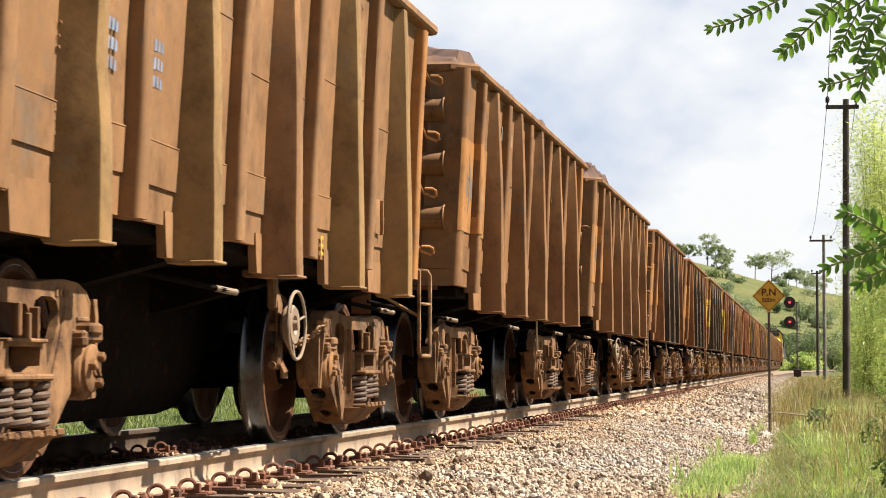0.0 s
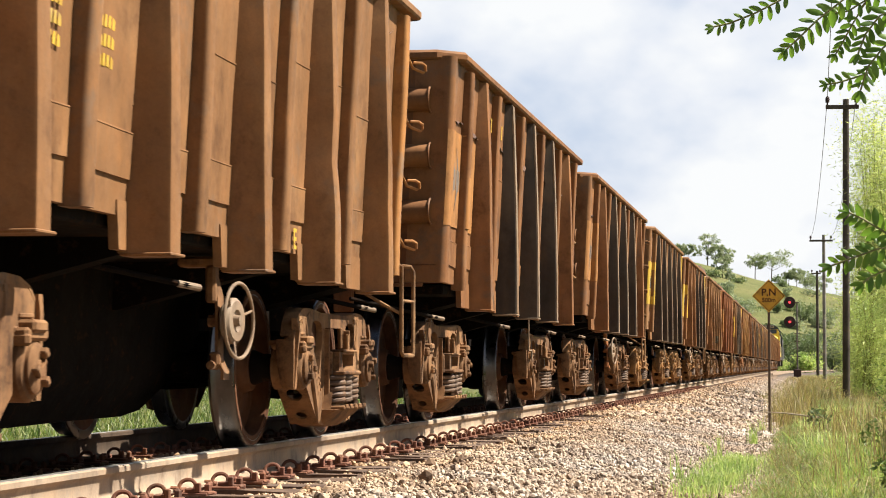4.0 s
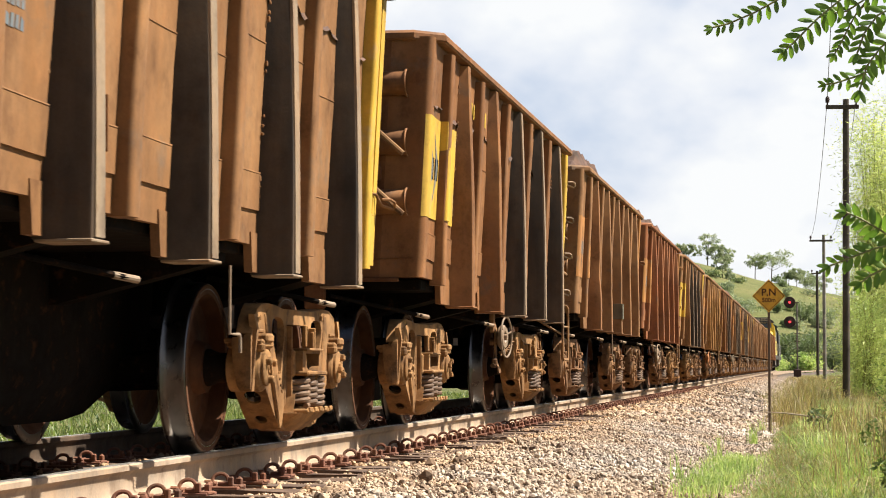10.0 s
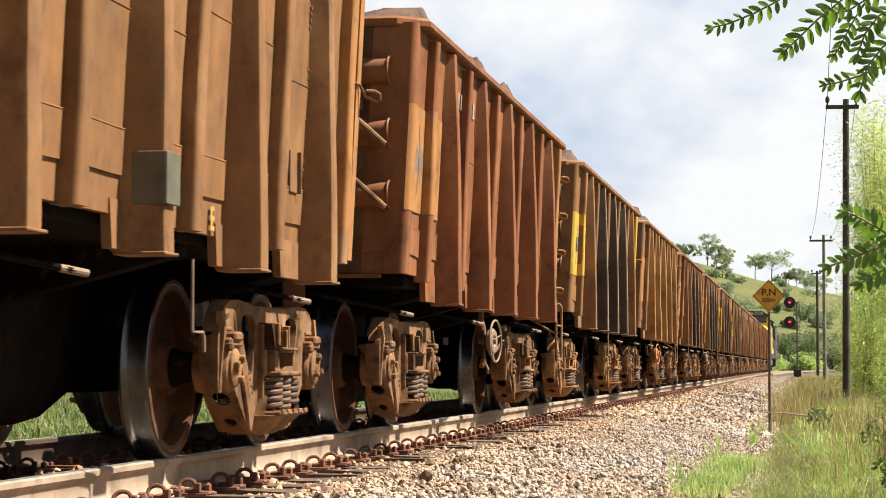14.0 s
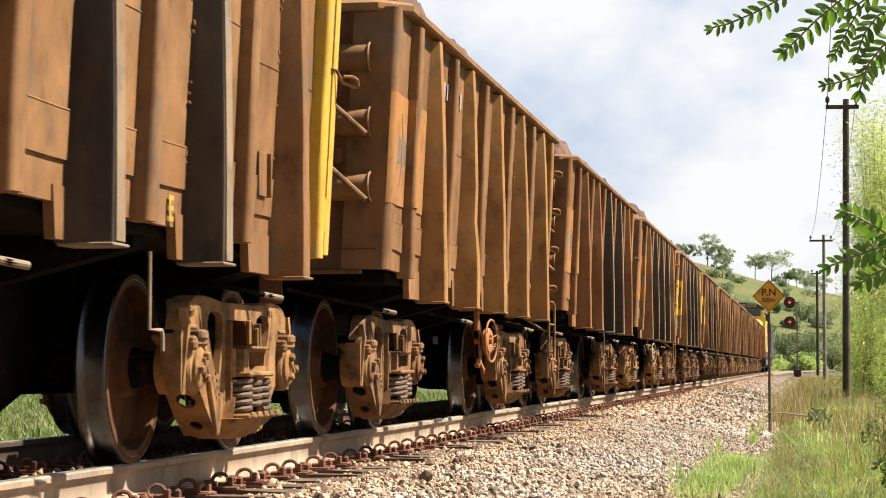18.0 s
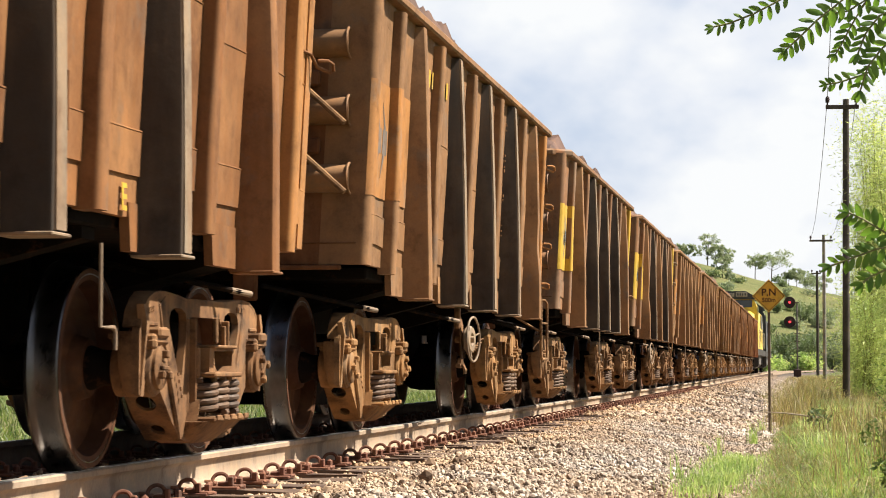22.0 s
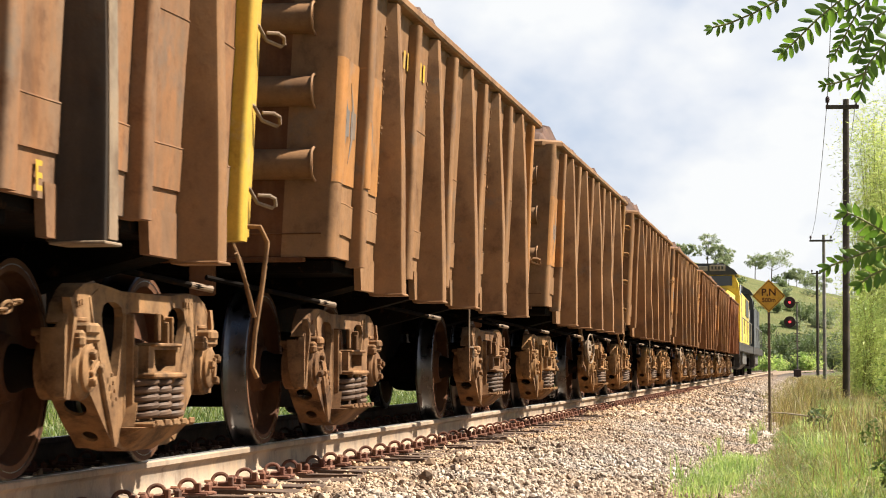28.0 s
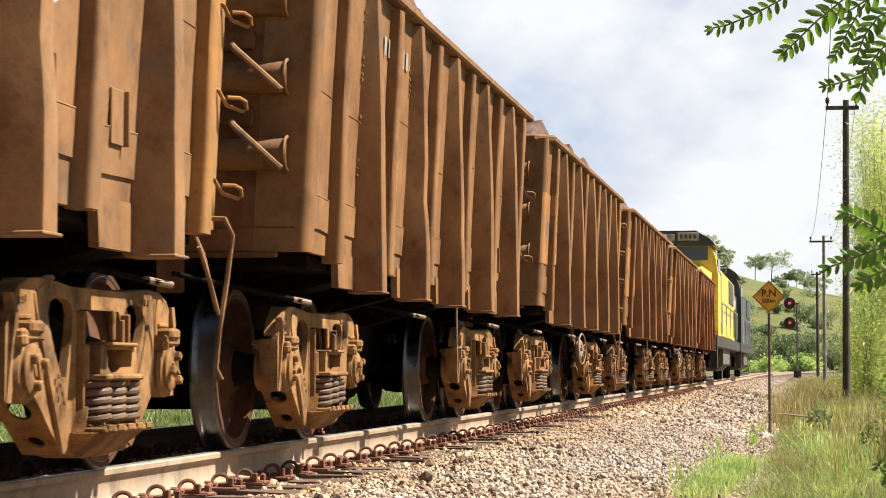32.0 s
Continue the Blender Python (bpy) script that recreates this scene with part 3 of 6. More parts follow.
def g_side_frame():
    """A hollow cast side frame: arched top, open pedestals, teardrop openings, spring window, broad slanting legs and a rounded belly."""
    half = [(0.0, 0.785), (0.36, 0.785), (0.50, 0.797), (0.70, 0.808), (0.86, 0.800), (0.97, 0.768), (1.045, 0.71), (1.095, 0.61), (1.095, 0.345), (1.085, 0.335), (1.045, 0.335), (1.035, 0.575), (0.795, 0.575),
            (0.785, 0.36), (0.72, 0.315), (0.60, 0.225), (0.51, 0.165), (0.44, 0.128), (0.34, 0.110)]
    outer = half + [(-y, z) for y, z in reversed(half[1:])]
    window = [(-0.285, 0.235), (0.285, 0.235), (0.295, 0.50), (0.285, 0.675), (0.26, 0.70), (-0.26, 0.70), (-0.285, 0.675), (-0.295, 0.50)]
    tear = [(0.440, 0.415), (0.465, 0.42), (0.55, 0.53), (0.62, 0.635), (0.632, 0.68), (0.605, 0.72), (0.545, 0.735), (0.43, 0.735), (0.36, 0.715), (0.335, 0.675), (0.348, 0.60), (0.415, 0.425)]
    loops = [outer] + [[(s * y, z) for y, z in (tear if s > 0 else reversed(tear))] for s in (1, -1)]
    loops.insert(1, window)
    g = Geo().plate(loops, 1.072, 1.108)
    # the deep walls round the casting
    rim = [(0.0, 0.787), (0.36, 0.787), (0.50, 0.799), (0.70, 0.810), (0.86, 0.802), (0.97, 0.770), (1.047, 0.712), (1.082, 0.640)]
    path = [(-y, z) for y, z in reversed(rim[1:])] + rim
    rings = []
    for y, z in path:
        n = Vector((y * 0.55, z - 0.50)).normalized() * 0.022
        xi = 0.955 + 0.07 * smooth_bump(abs(y))
        rings.append([(xi, y, z), (1.098, y, z), (1.1095, y - n.x * 0.4, z - n.y * 0.4), (1.1095, y - n.x, z - n.y), (xi, y - n.x, z - n.y)])
    g.loft(rings)
    for s in (-1, 1):
        # the underside of the slanting leg, with its two lightening holes
        for pa, pb, holes in (((0.785, 0.36), (0.61, 0.235), [(0.52, 0.060, 0.048)]), ((0.61, 0.235), (0.41, 0.118), [(0.55, 0.045, 0.034)])):
            pa, pb = (s * pa[0], pa[1]), (s * pb[0], pb[1])
            strip_plate(g, *((pa, pb) if s < 0 else (pb, pa)), 0.93, 1.106, 0.014, holes)
        # its broad smooth front, running down from the arch
        rings = []
        for y, z, w, dx in ((0.745, 0.765, 0.060, 0.003), (0.725, 0.66, 0.048, 0.010), (0.665, 0.53, 0.052, 0.016), (0.570, 0.37, 0.064, 0.020), (0.475, 0.235, 0.072, 0.018), (0.405, 0.140, 0.050, 0.004)):
            q = w * 0.35
            rings.append([(1.08, s * (y - w), z + q), (1.100 + dx, s * (y - w), z + q), (1.108 + dx, s * (y - w * 0.86), z + q * 0.86), (1.110 + dx, s * y, z),
                          (1.108 + dx, s * (y + w * 0.86), z - q * 0.86), (1.098 + dx, s * (y + w), z - q), (1.08, s * (y + w), z - q)])
        g.loft(rings)
        # columns beside the window, with a raised flange
        g.box((1.09, s * 0.316, 0.46), (0.05, 0.042, 0.48), 0.012)
        g.box((1.125, s * 0.300, 0.49), (0.045, 0.016, 0.40), 0.005)
        # pedestal legs, roof and end wall
        g.loft([[(x0, s * (y - 0.05), z), (x0, s * (y - 0.012), z), (x0 + 0.03, s * y, z), (1.085, s * y, z), (1.103, s * (y - 0.014), z), (1.103, s * (y - 0.05), z)]
                for x0, y, z in ((1.045, 1.075, 0.332), (1.03, 1.092, 0.36), (1.01, 1.096, 0.46), (1.0, 1.094, 0.56), (1.0, 1.085, 0.62))])
        g.box((1.05, s * 0.788, 0.47), (0.11, 0.030, 0.22), 0.010)
        g.box((1.03, s * 0.915, 0.600), (0.17, 0.25, 0.030), 0.008)
        g.box((1.112, s * 0.915, 0.655), (0.012, 0.15, 0.018), 0.004)
        g.loft([[(1.09, s * (1.045 - 0.02 * v), z), (1.112 + 0.020 * v, s * (1.035 - 0.02 * v), z), (1.112 + 0.020 * v, s * (1.085 - 0.03 * v), z), (1.09, s * (1.093 - 0.03 * v), z)] for z, v in ((0.335, 0.0), (0.50, 0.5), (0.66, 1.0), (0.74, 0.4))])
    # spring seat with its lugs, and the belly below
    g.box((1.13, 0, 0.213), (0.23, 0.62, 0.026), 0.008)
    for k in range(5):
        g.box((1.246, -0.26 + 0.13 * k, 0.222), (0.012, 0.075, 0.026), 0.004)
    for s in (-1, 1):
        g.loft([[(1.10, s * y, z), (1.165, s * y, z), (1.165, s * (y + 0.014), z - 0.02), (1.10, s * (y + 0.014), z - 0.02)] for y, z in ((0.30, 0.31), (0.312, 0.27), (0.335, 0.228))])
    g.loft([[(0.95, y, 0.205), (1.215, y, 0.205), (1.17, y, (z + 0.205) / 2), (1.10, y, z), (0.95, y, z)] for y, z in ((-0.40, 0.16), (-0.32, 0.115), (-0.20, 0.098), (0.15, 0.098), (0.30, 0.125), (0.40, 0.18))])
    g.box((1.115, 0.155, 0.64), (0.026, 0.030, 0.13), 0.006)
    # cast lettering pads and ribs
    for k in range(4):
        g.box((1.111, 0.60 + 0.045 * k, 0.752), (0.008, 0.026, 0.03), 0.003)
        g.box((1.111, -0.98 + 0.03 * k, 0.725 - 0.005 * abs(k - 3)), (0.008, 0.014, 0.026), 0.003)
        g.box((1.144, -0.60 + 0.022 * k, 0.43 - 0.034 * k), (0.008, 0.016, 0.018), 0.003)
    return g


def g_adapter():
    """Bearing adapter and the key below it."""
    g = Geo()
    g.box((1.06, 0, 0.585), (0.20, 0.24, 0.05), 0.012)
    g.box((1.10, 0, 0.615), (0.15, 0.15, 0.05), 0.012)
    g.box((1.10, -0.10, 0.565), (0.13, 0.05, 0.05), 0.012)
    return g


def g_bolster_end():
    """Bolster end in the spring window: an open U-shaped pocket between friction wedges, over the spring seat."""
    g = Geo()
    g.plate([[(-0.24, 0.50), (0.24, 0.50), (0.25, 0.535), (0.24, 0.64), (-0.24, 0.64), (-0.25, 0.535)],
             [(-0.15, 0.555), (-0.11, 0.53), (0.13, 0.53), (0.17, 0.555), (0.18, 0.625), (-0.16, 0.625)]], 1.05, 1.165)
    g.box((1.14, 0, 0.646), (0.09, 0.42, 0.016), 0.005)
    g.box((1.14, -0.02, 0.512), (0.13, 0.50, 0.026), 0.008)
    for s in (-1, 1):
        g.box((1.075, s * 0.285, 0.57), (0.11, 0.036, 0.15), 0.01)
        g.box((1.155, s * 0.14, 0.495), (0.03, 0.05, 0.04), 0.008)
    g.box((1.165, 0.0, 0.495), (0.03, 0.05, 0.04), 0.008)
    g.box((1.135, 0.13, 0.70), (0.02, 0.02, 0.10), 0.004)
    return g


def g_bolster():
    g = Geo()
    g.box((0, 0, 0.58), (2.0, 0.42, 0.20), 0.03)
    g.box((0, 0, 0.74), (0.5, 0.40, 0.14), 0.03)
    for s in (-1, 1):
        g.box((s * 0.55, s * 0.0, 0.73), (0.2, 0.2, 0.10), 0.02)
    for s in (-1, 1):
        g.tube([(-0.75, s * 0.42, 0.40), (0, s * 0.36, 0.36), (0.75, s * 0.42, 0.40)], 0.045, 8)
        for x in (-0.80, 0.80):
            g.box((x, s * 0.47, 0.43), (0.10, 0.07, 0.30), 0.02)
    return g


def g_spring(r, wire, z0, z1, turns):
    pts = []
    n = int(turns * 12)
    for k in range(n + 1):
        a = 2 * math.pi * k / 12
        u = k / n
        pts.append((r * math.cos(a), r * math.sin(a), z0 + wire + (z1 - z0 - 2 * wire) * u))
    return Geo().tube(pts, wire, 8)


def g_wheel():
    prof = [(0.70, 0.10), (0.70, 0.13), (0.735, 0.16), (0.755, 0.30), (0.748, 0.395), (0.742, 0.425)]
    front = [(0.888, 0.425), (0.884, 0.395), (0.80, 0.375), (0.79, 0.30), (0.825, 0.15), (0.885, 0.13), (0.885, 0.095)]
    return Geo().lathe(prof + front + prof[:1], (0, 0, 0), "x", 40, False)


def g_tyre():
    prof = [(0.742, 0.42), (0.742, 0.470), (0.750, 0.484), (0.762, 0.484), (0.775, 0.466), (0.79, 0.459), (0.86, 0.4565), (0.882, 0.452), (0.8885, 0.444), (0.8885, 0.42)]
    return Geo().lathe(prof + prof[:1], (0, 0, 0), "x", 48, False)


def g_rim_edge():
    return Geo().lathe([(0.884, 0.444), (0.8905, 0.446), (0.8905, 0.424), (0.884, 0.424), (0.884, 0.444)], (0, 0, 0), "x", 48, False)


def g_axle():
    return Geo().lathe([(-1.2, 0.0), (-1.2, 0.075), (-0.95, 0.08), (-0.9, 0.10), (-0.7, 0.105), (-0.5, 0.09), (0.5, 0.09), (0.7, 0.105), (0.9, 0.10), (0.95, 0.08), (1.2, 0.075), (1.2, 0.0)], (0, 0, 0), "x", 18)


def g_bearing():
    """Roller bearing cup with its end cap and three bolts."""
    g = Geo()
    g.lathe([(0.95, 0.10), (0.96, 0.128), (1.12, 0.130), (1.135, 0.118), (1.14, 0.098), (1.155, 0.098), (1.165, 0.08), (1.165, 0.035), (1.172, 0.03), (1.172, 0.0)], (0, 0, 0), "x", 24)
    for k in range(3):
        a = 2 * math.pi * k / 3
        g.box((1.175, 0.062 * math.cos(a), 0.062 * math.sin(a)), (0.035, 0.036, 0.036), 0.006)
    g.box((1.172, 0, 0), (0.02, 0.02, 0.10), 0.004)
    return g


MIRROR = pose(0, 0, 0, 0, 0, 180)
WHEELSETS, WAGONS = [], []


def truck(wagon, y, cast, kr):
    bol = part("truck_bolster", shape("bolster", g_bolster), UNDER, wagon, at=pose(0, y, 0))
    for m in (pose(0, 0, 0), MIRROR):
        fr = part("side_frame", shape("side_frame", g_side_frame), cast, wagon, "dust-covered cast steel side frame", at=pose(0, y, 0) @ m @ pose(FRAME_OUT, 0, 0))
        part("bolster_end", shape("bolster_end", g_bolster_end), cast, fr, at=pose(0.03, 0, -0.087))
        for dy in (-WB, WB):
            part("bearing_adapter", shape("adapter", g_adapter), cast, fr, at=pose(0, dy, 0))
        for dy in (-0.195, 0.0, 0.195):
            part("coil_spring", shape("spring", lambda: g_spring(0.076, 0.0165, 0.226, 0.418, 4.6)), SPRING, fr, at=pose(1.135, dy, 0, 0, 0, kr.uniform(0, 360)))
        for dy in (-0.1, 0.1):
            part("coil_spring", shape("spring", lambda: g_spring(0.076, 0.0165, 0.226, 0.418, 4.6)), SPRING, fr, at=pose(0.97, dy, 0, 0, 0, kr.uniform(0, 360)))
    for dy in (-WB, WB):
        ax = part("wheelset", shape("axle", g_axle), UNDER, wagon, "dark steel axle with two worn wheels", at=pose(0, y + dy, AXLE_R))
        for m in (pose(0, 0, 0), MIRROR):
            part("wheel_plate", shape("wheel", g_wheel), RUSTRIM, ax, at=m)
            part("tyre", shape("tyre", g_tyre), TREAD, ax, "polished steel tyre with a flange", at=m)
            part("rim_edge", shape("rim_edge", g_rim_edge), RUSTRIM, ax, at=m)
            part("bearing", shape("bearing", g_bearing), cast, ax, at=m @ pose(FRAME_OUT, 0, 0))
        WHEELSETS.append((ax, y + dy))
    return bol


def wagon(k, spec):
    """One ore gondola. spec: body, ribs (five paints), panel (four bay paints or None), post (rear corner), logo, rods, hand brake, load."""
    kr = random.Random(100 + k)
    body = spec["body"]
    words = "%s ore gondola with %s ribs, %s" % (spec["word"], spec["ribword"], "heaped with ore" if spec["load"] else "load below rim")
    w = thing("gondola_wagon", words, "railway wagon", "wagons of the ore train", pose(XC, FIRST_Y + k * PITCH_Y, 0))
    WAGONS.append((w, k))
    part("floor", shape("floor", g_floor), UNDER, w, "grimy floor plate, near-black as in deep shade")
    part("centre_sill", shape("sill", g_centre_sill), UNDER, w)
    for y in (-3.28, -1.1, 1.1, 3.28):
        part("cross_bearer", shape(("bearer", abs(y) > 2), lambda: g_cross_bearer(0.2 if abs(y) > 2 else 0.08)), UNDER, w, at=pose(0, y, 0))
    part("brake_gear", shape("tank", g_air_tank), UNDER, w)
    part("lever_box", shape("sblock", g_shade_block), UNDER, w, "added black block for deep shade under the floor")
    part("top_chord", shape(("chord", k % 2), lambda: g_top_chord(k % 2)), body, w)
    if spec["load"]:
        part("ore_load", shape(("ore", k % 5), lambda: g_ore(k % 5)), ORE, w, "brown crushed iron ore")
    else:
        part("ore_load", shape("ore_low", lambda: g_ore(11)), ORE, w, "brown crushed iron ore", at=pose(0, 0, -0.32))
    for m in (pose(0, 0, 0), MIRROR):
        for i in range(7):
            bm_ = (spec["post"] if i == 6 else body) if m is not MIRROR else body
            part("side_panel", shape(("panel", i, k % 2 if i == 6 else 0), lambda: g_panel(i, k % 2)), bm_, w, at=m)
        for i, y in enumerate(MAIN_Y):
            rm = spec["ribs"][i] if m is not MIRROR else body
            sd = -1 if rm is BLACK else (k * 3 + i * 5) % 7
            rb = part("main_rib", shape(("rib", sd), lambda: g_main_rib(sd)), rm, w, at=m @ pose(0, y, 0))
            part("rib_foot", shape("rib_foot", g_rib_foot), PALE if rm is BLACK else rm, rb)
            if rm is BLACK:
                part("worn_edge", shape("edge", g_rib_edge), PALE, rb, "pale rubbed outer face of the rib")
            part("gusset", shape(("gus", i in (0, 4)), lambda: g_gusset(*((0.55, 0.12) if i in (0, 4) else (0.24, 0.12)))), body, w, at=m @ pose(0, y, 0))
        for i, y in enumerate(SMALL_Y):
            sm = (spec["post"] if i == 5 else spec["small"][i]) if m is not MIRROR else body
            part("small_rib", shape(("small", (k + i) % 4), lambda: g_small_rib((k + i) % 4)), sm, w, at=m @ pose(0, y, 0))
    for s, m in ((-1, pose(0, -HF, 0)), (1, pose(0, HR[k % 2], 0) @ MIRROR)):
        ew = part("end_wall", shape("end", g_end_wall), INNER, w, "rust-brown end wall", at=m)
        part("end_seam", shape("eseam", lambda: Geo().box((0, -0.012, 1.222), (2 * X_BOT - 0.10, 0.022, 0.007), 0.003)), INNER, ew)
        part("bottom_rail", shape("erail", lambda: Geo().box((0, -0.005, Z_END - 0.016), (2 * X_BOT - 0.30, 0.06, 0.028), 0.006)), INNER, ew)
        for z in (1.62, 2.04, 2.46):
            tb = part("end_stiffener", shape("tube", g_end_tube), body, w, at=m @ pose(0, -0.015, z))
            for x in (-1.29, 1.29):
                part("tube_lip", shape("lip", g_tube_lip), body, tb, at=pose(x, 0, 0))
        part("coupler", shape("coupler", g_coupler), UNDER, w, at=m @ pose(0, -0.15, 0))
        part("brake_hose", shape("hose", g_hose), UNDER, w, at=m @ pose(0, -0.1, 0))
        part("corner_post", shape("post", g_corner_post), (spec["post"] if s > 0 else body), w, at=(m if s < 0 else pose(0, 0, 0) @ Matrix.Translation((0, HR[k % 2], 0)) @ Matrix.Diagonal((1, -1, 1, 1))))
    for y in ((-4.15, -0.35, 3.55) if k % 2 else (-3.85, -0.39, 3.80)):
        pe = part("pipe", shape("pipe_end", g_pipe_end), UNDER, w, at=pose(0, y, 0))
        part("pipe_tip", shape("pipe_tip", g_pipe_tip), ROD, pe, "bare steel pipe end")
    if k % 2:
        part("cranked_bar", shape("crank", g_lamp_pull), ROD, w, at=pose(1.32, 1.2, 0))
    fittings(w, k, spec, kr)
    truck(w, TRUCK_DY - 3.225, spec["cast"], kr)
    truck(w, TRUCK_DY + 3.225, spec["cast"], kr)
    return w


TRUCK_DY = 0.085


def g_rod():
    """A loose operating rod that slants across the end wall."""
    return Geo().tube([(0, 0, 0.13), (0.015, -0.05, 0.12), (0.03, -0.09, 0.10), (0.30, -0.12, -0.14)], 0.019, 8)


def g_bracket_box():
    return Geo().box((0, -0.03, 0), (0.26, 0.06, 0.10), 0.012)


def g_patch_plate(w, h):
    return Geo().box((0, 0, 0), (0.008, w, h), 0.002)


def g_frame_strap(w, h):
    """A thin upright strap welded beside a rib."""
    g = Geo()
    g.box((0.0, 0.0, 0), (0.010, w, h), 0.003)
    g.box((0.012, w / 2, 0), (0.03, 0.012, h), 0.003)
    return g


def g_stitches(seed):
    """A broken line of small weld beads up the side wall."""
    r, g = random.Random(90 + seed), Geo()
    z = 1.25
    while z < 2.6:
        g.box((wall_x(z) + 0.004, r.uniform(-0.006, 0.006), z), (0.012, r.uniform(0.008, 0.018), r.uniform(0.012, 0.03)), 0.003)
        z += r.choice((0.035, 0.04, 0.05, 0.22))
    return g


def fittings(w, k, sp, kr):
    """Logo, marks, ladders, grab irons, rods, hand brake and repairs of one wagon."""
    if sp["logo"] != "none":
        field, mark = (YELLOW, BLUEGREY) if sp["logo"] == "bright" else (ORANGE, FADEDBLUE)
        z0, z1 = 1.52, 2.24
        lg = part("paint_field", shape("logo0", lambda: g_patch(0, z0, z1)), field, w, "worn painted emblem field")
        part("paint_field", shape("logoc", lambda: g_corner_field(z0, z1)), field, w, at=pose(0, -HF, 0))
        part("paint_field", shape("logor", lambda: g_small_rib(0, z0, z1, 0.003)), field, w, at=pose(0, SMALL_Y[0], 0))
        part("paint_field", shape("logo1", lambda: g_patch(1, z0, z1, SMALL_Y[0] + 0.11, -3.27)), field, w)
        for j, (dy, h) in enumerate(((-4.40, 0.24), (-4.22, 0.24))):
            part("emblem_arrow", shape(("arrow", j), lambda: g_mark([(dy, 1.88 + h), (dy + 0.17, 1.90), (dy + 0.17, 1.86), (dy, 1.88 - h), (dy + 0.10, 1.88)])), mark, lg, "blue-grey arrow shape")
        part("emblem_disc", shape("disc", lambda: g_mark([(-3.66 + 0.16 * math.cos(a), 1.88 + 0.14 * math.sin(a)) for a in np.linspace(0, 2 * math.pi, 15)[:-1]])), mark, lg)
        for j in range(4):
            part("emblem_bar", shape(("ebar", j), lambda: g_mark([(-4.36 + j * 0.09, 1.80), (-4.31 + j * 0.09, 1.80), (-4.31 + j * 0.09, 1.955), (-4.36 + j * 0.09, 1.955)])), (UNDER if sp["logo"] == "bright" else mark), lg)
    # illegible stencil rows and running numbers as plain bars
    st = kr.choice((WHITE, YELLOW, BLUEGREY, WHITE)) if k not in (0, 11, 13) else STENCILBLUE
    for y in (-2.66, -2.04):
        for j in range(3):
            part("stencil_bar", shape(("st", y, j), lambda: g_row(y - 0.15, 1.76 - j * 0.075)), st, w)
    for y in (-2.62, -2.0):
        for j in range(2):
            part("number_bar", shape(("nb", y, j), lambda: g_mark([(y + j * 0.14, 2.42), (y + 0.07 + j * 0.14, 2.42), (y + 0.07 + j * 0.14, 2.54), (y + j * 0.14, 2.54)])), WHITE if k % 3 else YELLOW, w)
    # rows of weld spatter beside some ribs
    for j, y in enumerate((-3.25, -1.68, 1.46, 3.03)):
        if kr.random() < 0.45:
            part("weld_stitches", shape(("stitch", j % 2), lambda: g_stitches(j % 2)), sp["body"], w, at=pose(0, y, 0))
    # straps and repair plates near the foot of the panels
    for j, y in enumerate((-1.2, 0.35, 1.9, 2.75)):
        if kr.random() < 0.6:
            h = kr.uniform(0.18, 0.26)
            part("repair_strap", shape(("strap", j % 2), lambda: g_frame_strap(0.16, 0.22)), sp["body"], w, at=pose(wall_x(1.42) + 0.014, y + kr.uniform(-0.05, 0.05), 1.42 + kr.uniform(-0.05, 0.08)))
    if k == 7:
        part("repair_plate", shape("rplate", lambda: Geo().box((0, -0.092, 0), (0.165, 0.010, 0.21), 0.003).box((0.083, 0.0, 0), (0.010, 0.19, 0.21), 0.003)), PLATEGREEN, w, "dark green-grey repair plate", at=pose(X_RIB - 0.075, MAIN_Y[2], 1.21))
    if k in (10, 16, 7, 17):
        part("repair_plate", shape("rplate2", lambda: g_patch_plate(0.30, 0.28)), sp["body"], w, at=pose(wall_x(1.55) + 0.005, -2.1, 1.55))
    # front end: rods, brackets and the end letter
    if sp["rods"]:
        for z in (1.66, 2.08):
            part("operating_rod", shape("rod", g_rod), CAST, w, "bare steel operating rod", at=pose(1.0, -HF - 0.11, z))
            part("rod_bracket", shape("bbox", g_bracket_box), INNER, w, at=pose(0.98, -HF - 0.02, z + 0.16))
    if k not in (1, 2, 3, 13):
        part("letter_field", shape("lfield", lambda: Geo().plate([[(0.62 + 0.11 * math.copysign(abs(math.cos(a)) ** 0.6, math.cos(a)), 1.195 + 0.105 * math.copysign(abs(math.sin(a)) ** 0.6, math.sin(a))) for a in np.linspace(0, 2 * math.pi, 21)[:-1]]], -0.030, -0.026, "y")), BLUEGREY, w, "dull blue-grey field round the end letter", at=pose(0, -HF, 0))
        lettering("end_letter", "A", 0.21, YELLOW if k > 8 else ORANGE, w, pose(0.62, -HF - 0.032, 1.19, 90))
    part("jack_pad", shape("jack", lambda: Geo().box((0, 0, 0), (0.15, 0.06, 0.22), 0.012)), INNER, w, at=pose(0.62, -HF + 0.03, 0.98))
    if kr.random() < 0.6:
        lettering("panel_letter", "E", 0.15, YELLOW, w, pose(wall_x(1.13) + 0.012, 1.25, 1.13, 90, 0, 90))
    # rear corner
    x = wall_x(1.5)
    if k % 2 == 0:
        for z in (1.29, 1.69, 2.08, 2.47):
            part("grab_iron", shape("grab", g_grab), sp["post"] if sp["post"] is not YELLOW else ROD, w, "bent steel grab iron", at=pose(wall_x(z), HR[k % 2] - 0.03, z))
        if k >= 13:
            part("bent_step", shape("bent", g_bent_step), CAST, w, "bent hanging step bar", at=pose(x - 0.04, HR[0] - 0.12, 0))
        else:
            part("step_ladder", shape("stirrup", g_stirrup), CAST, w, "hanging steel step ladder", at=pose(x, HR[0] - 0.20, 0))
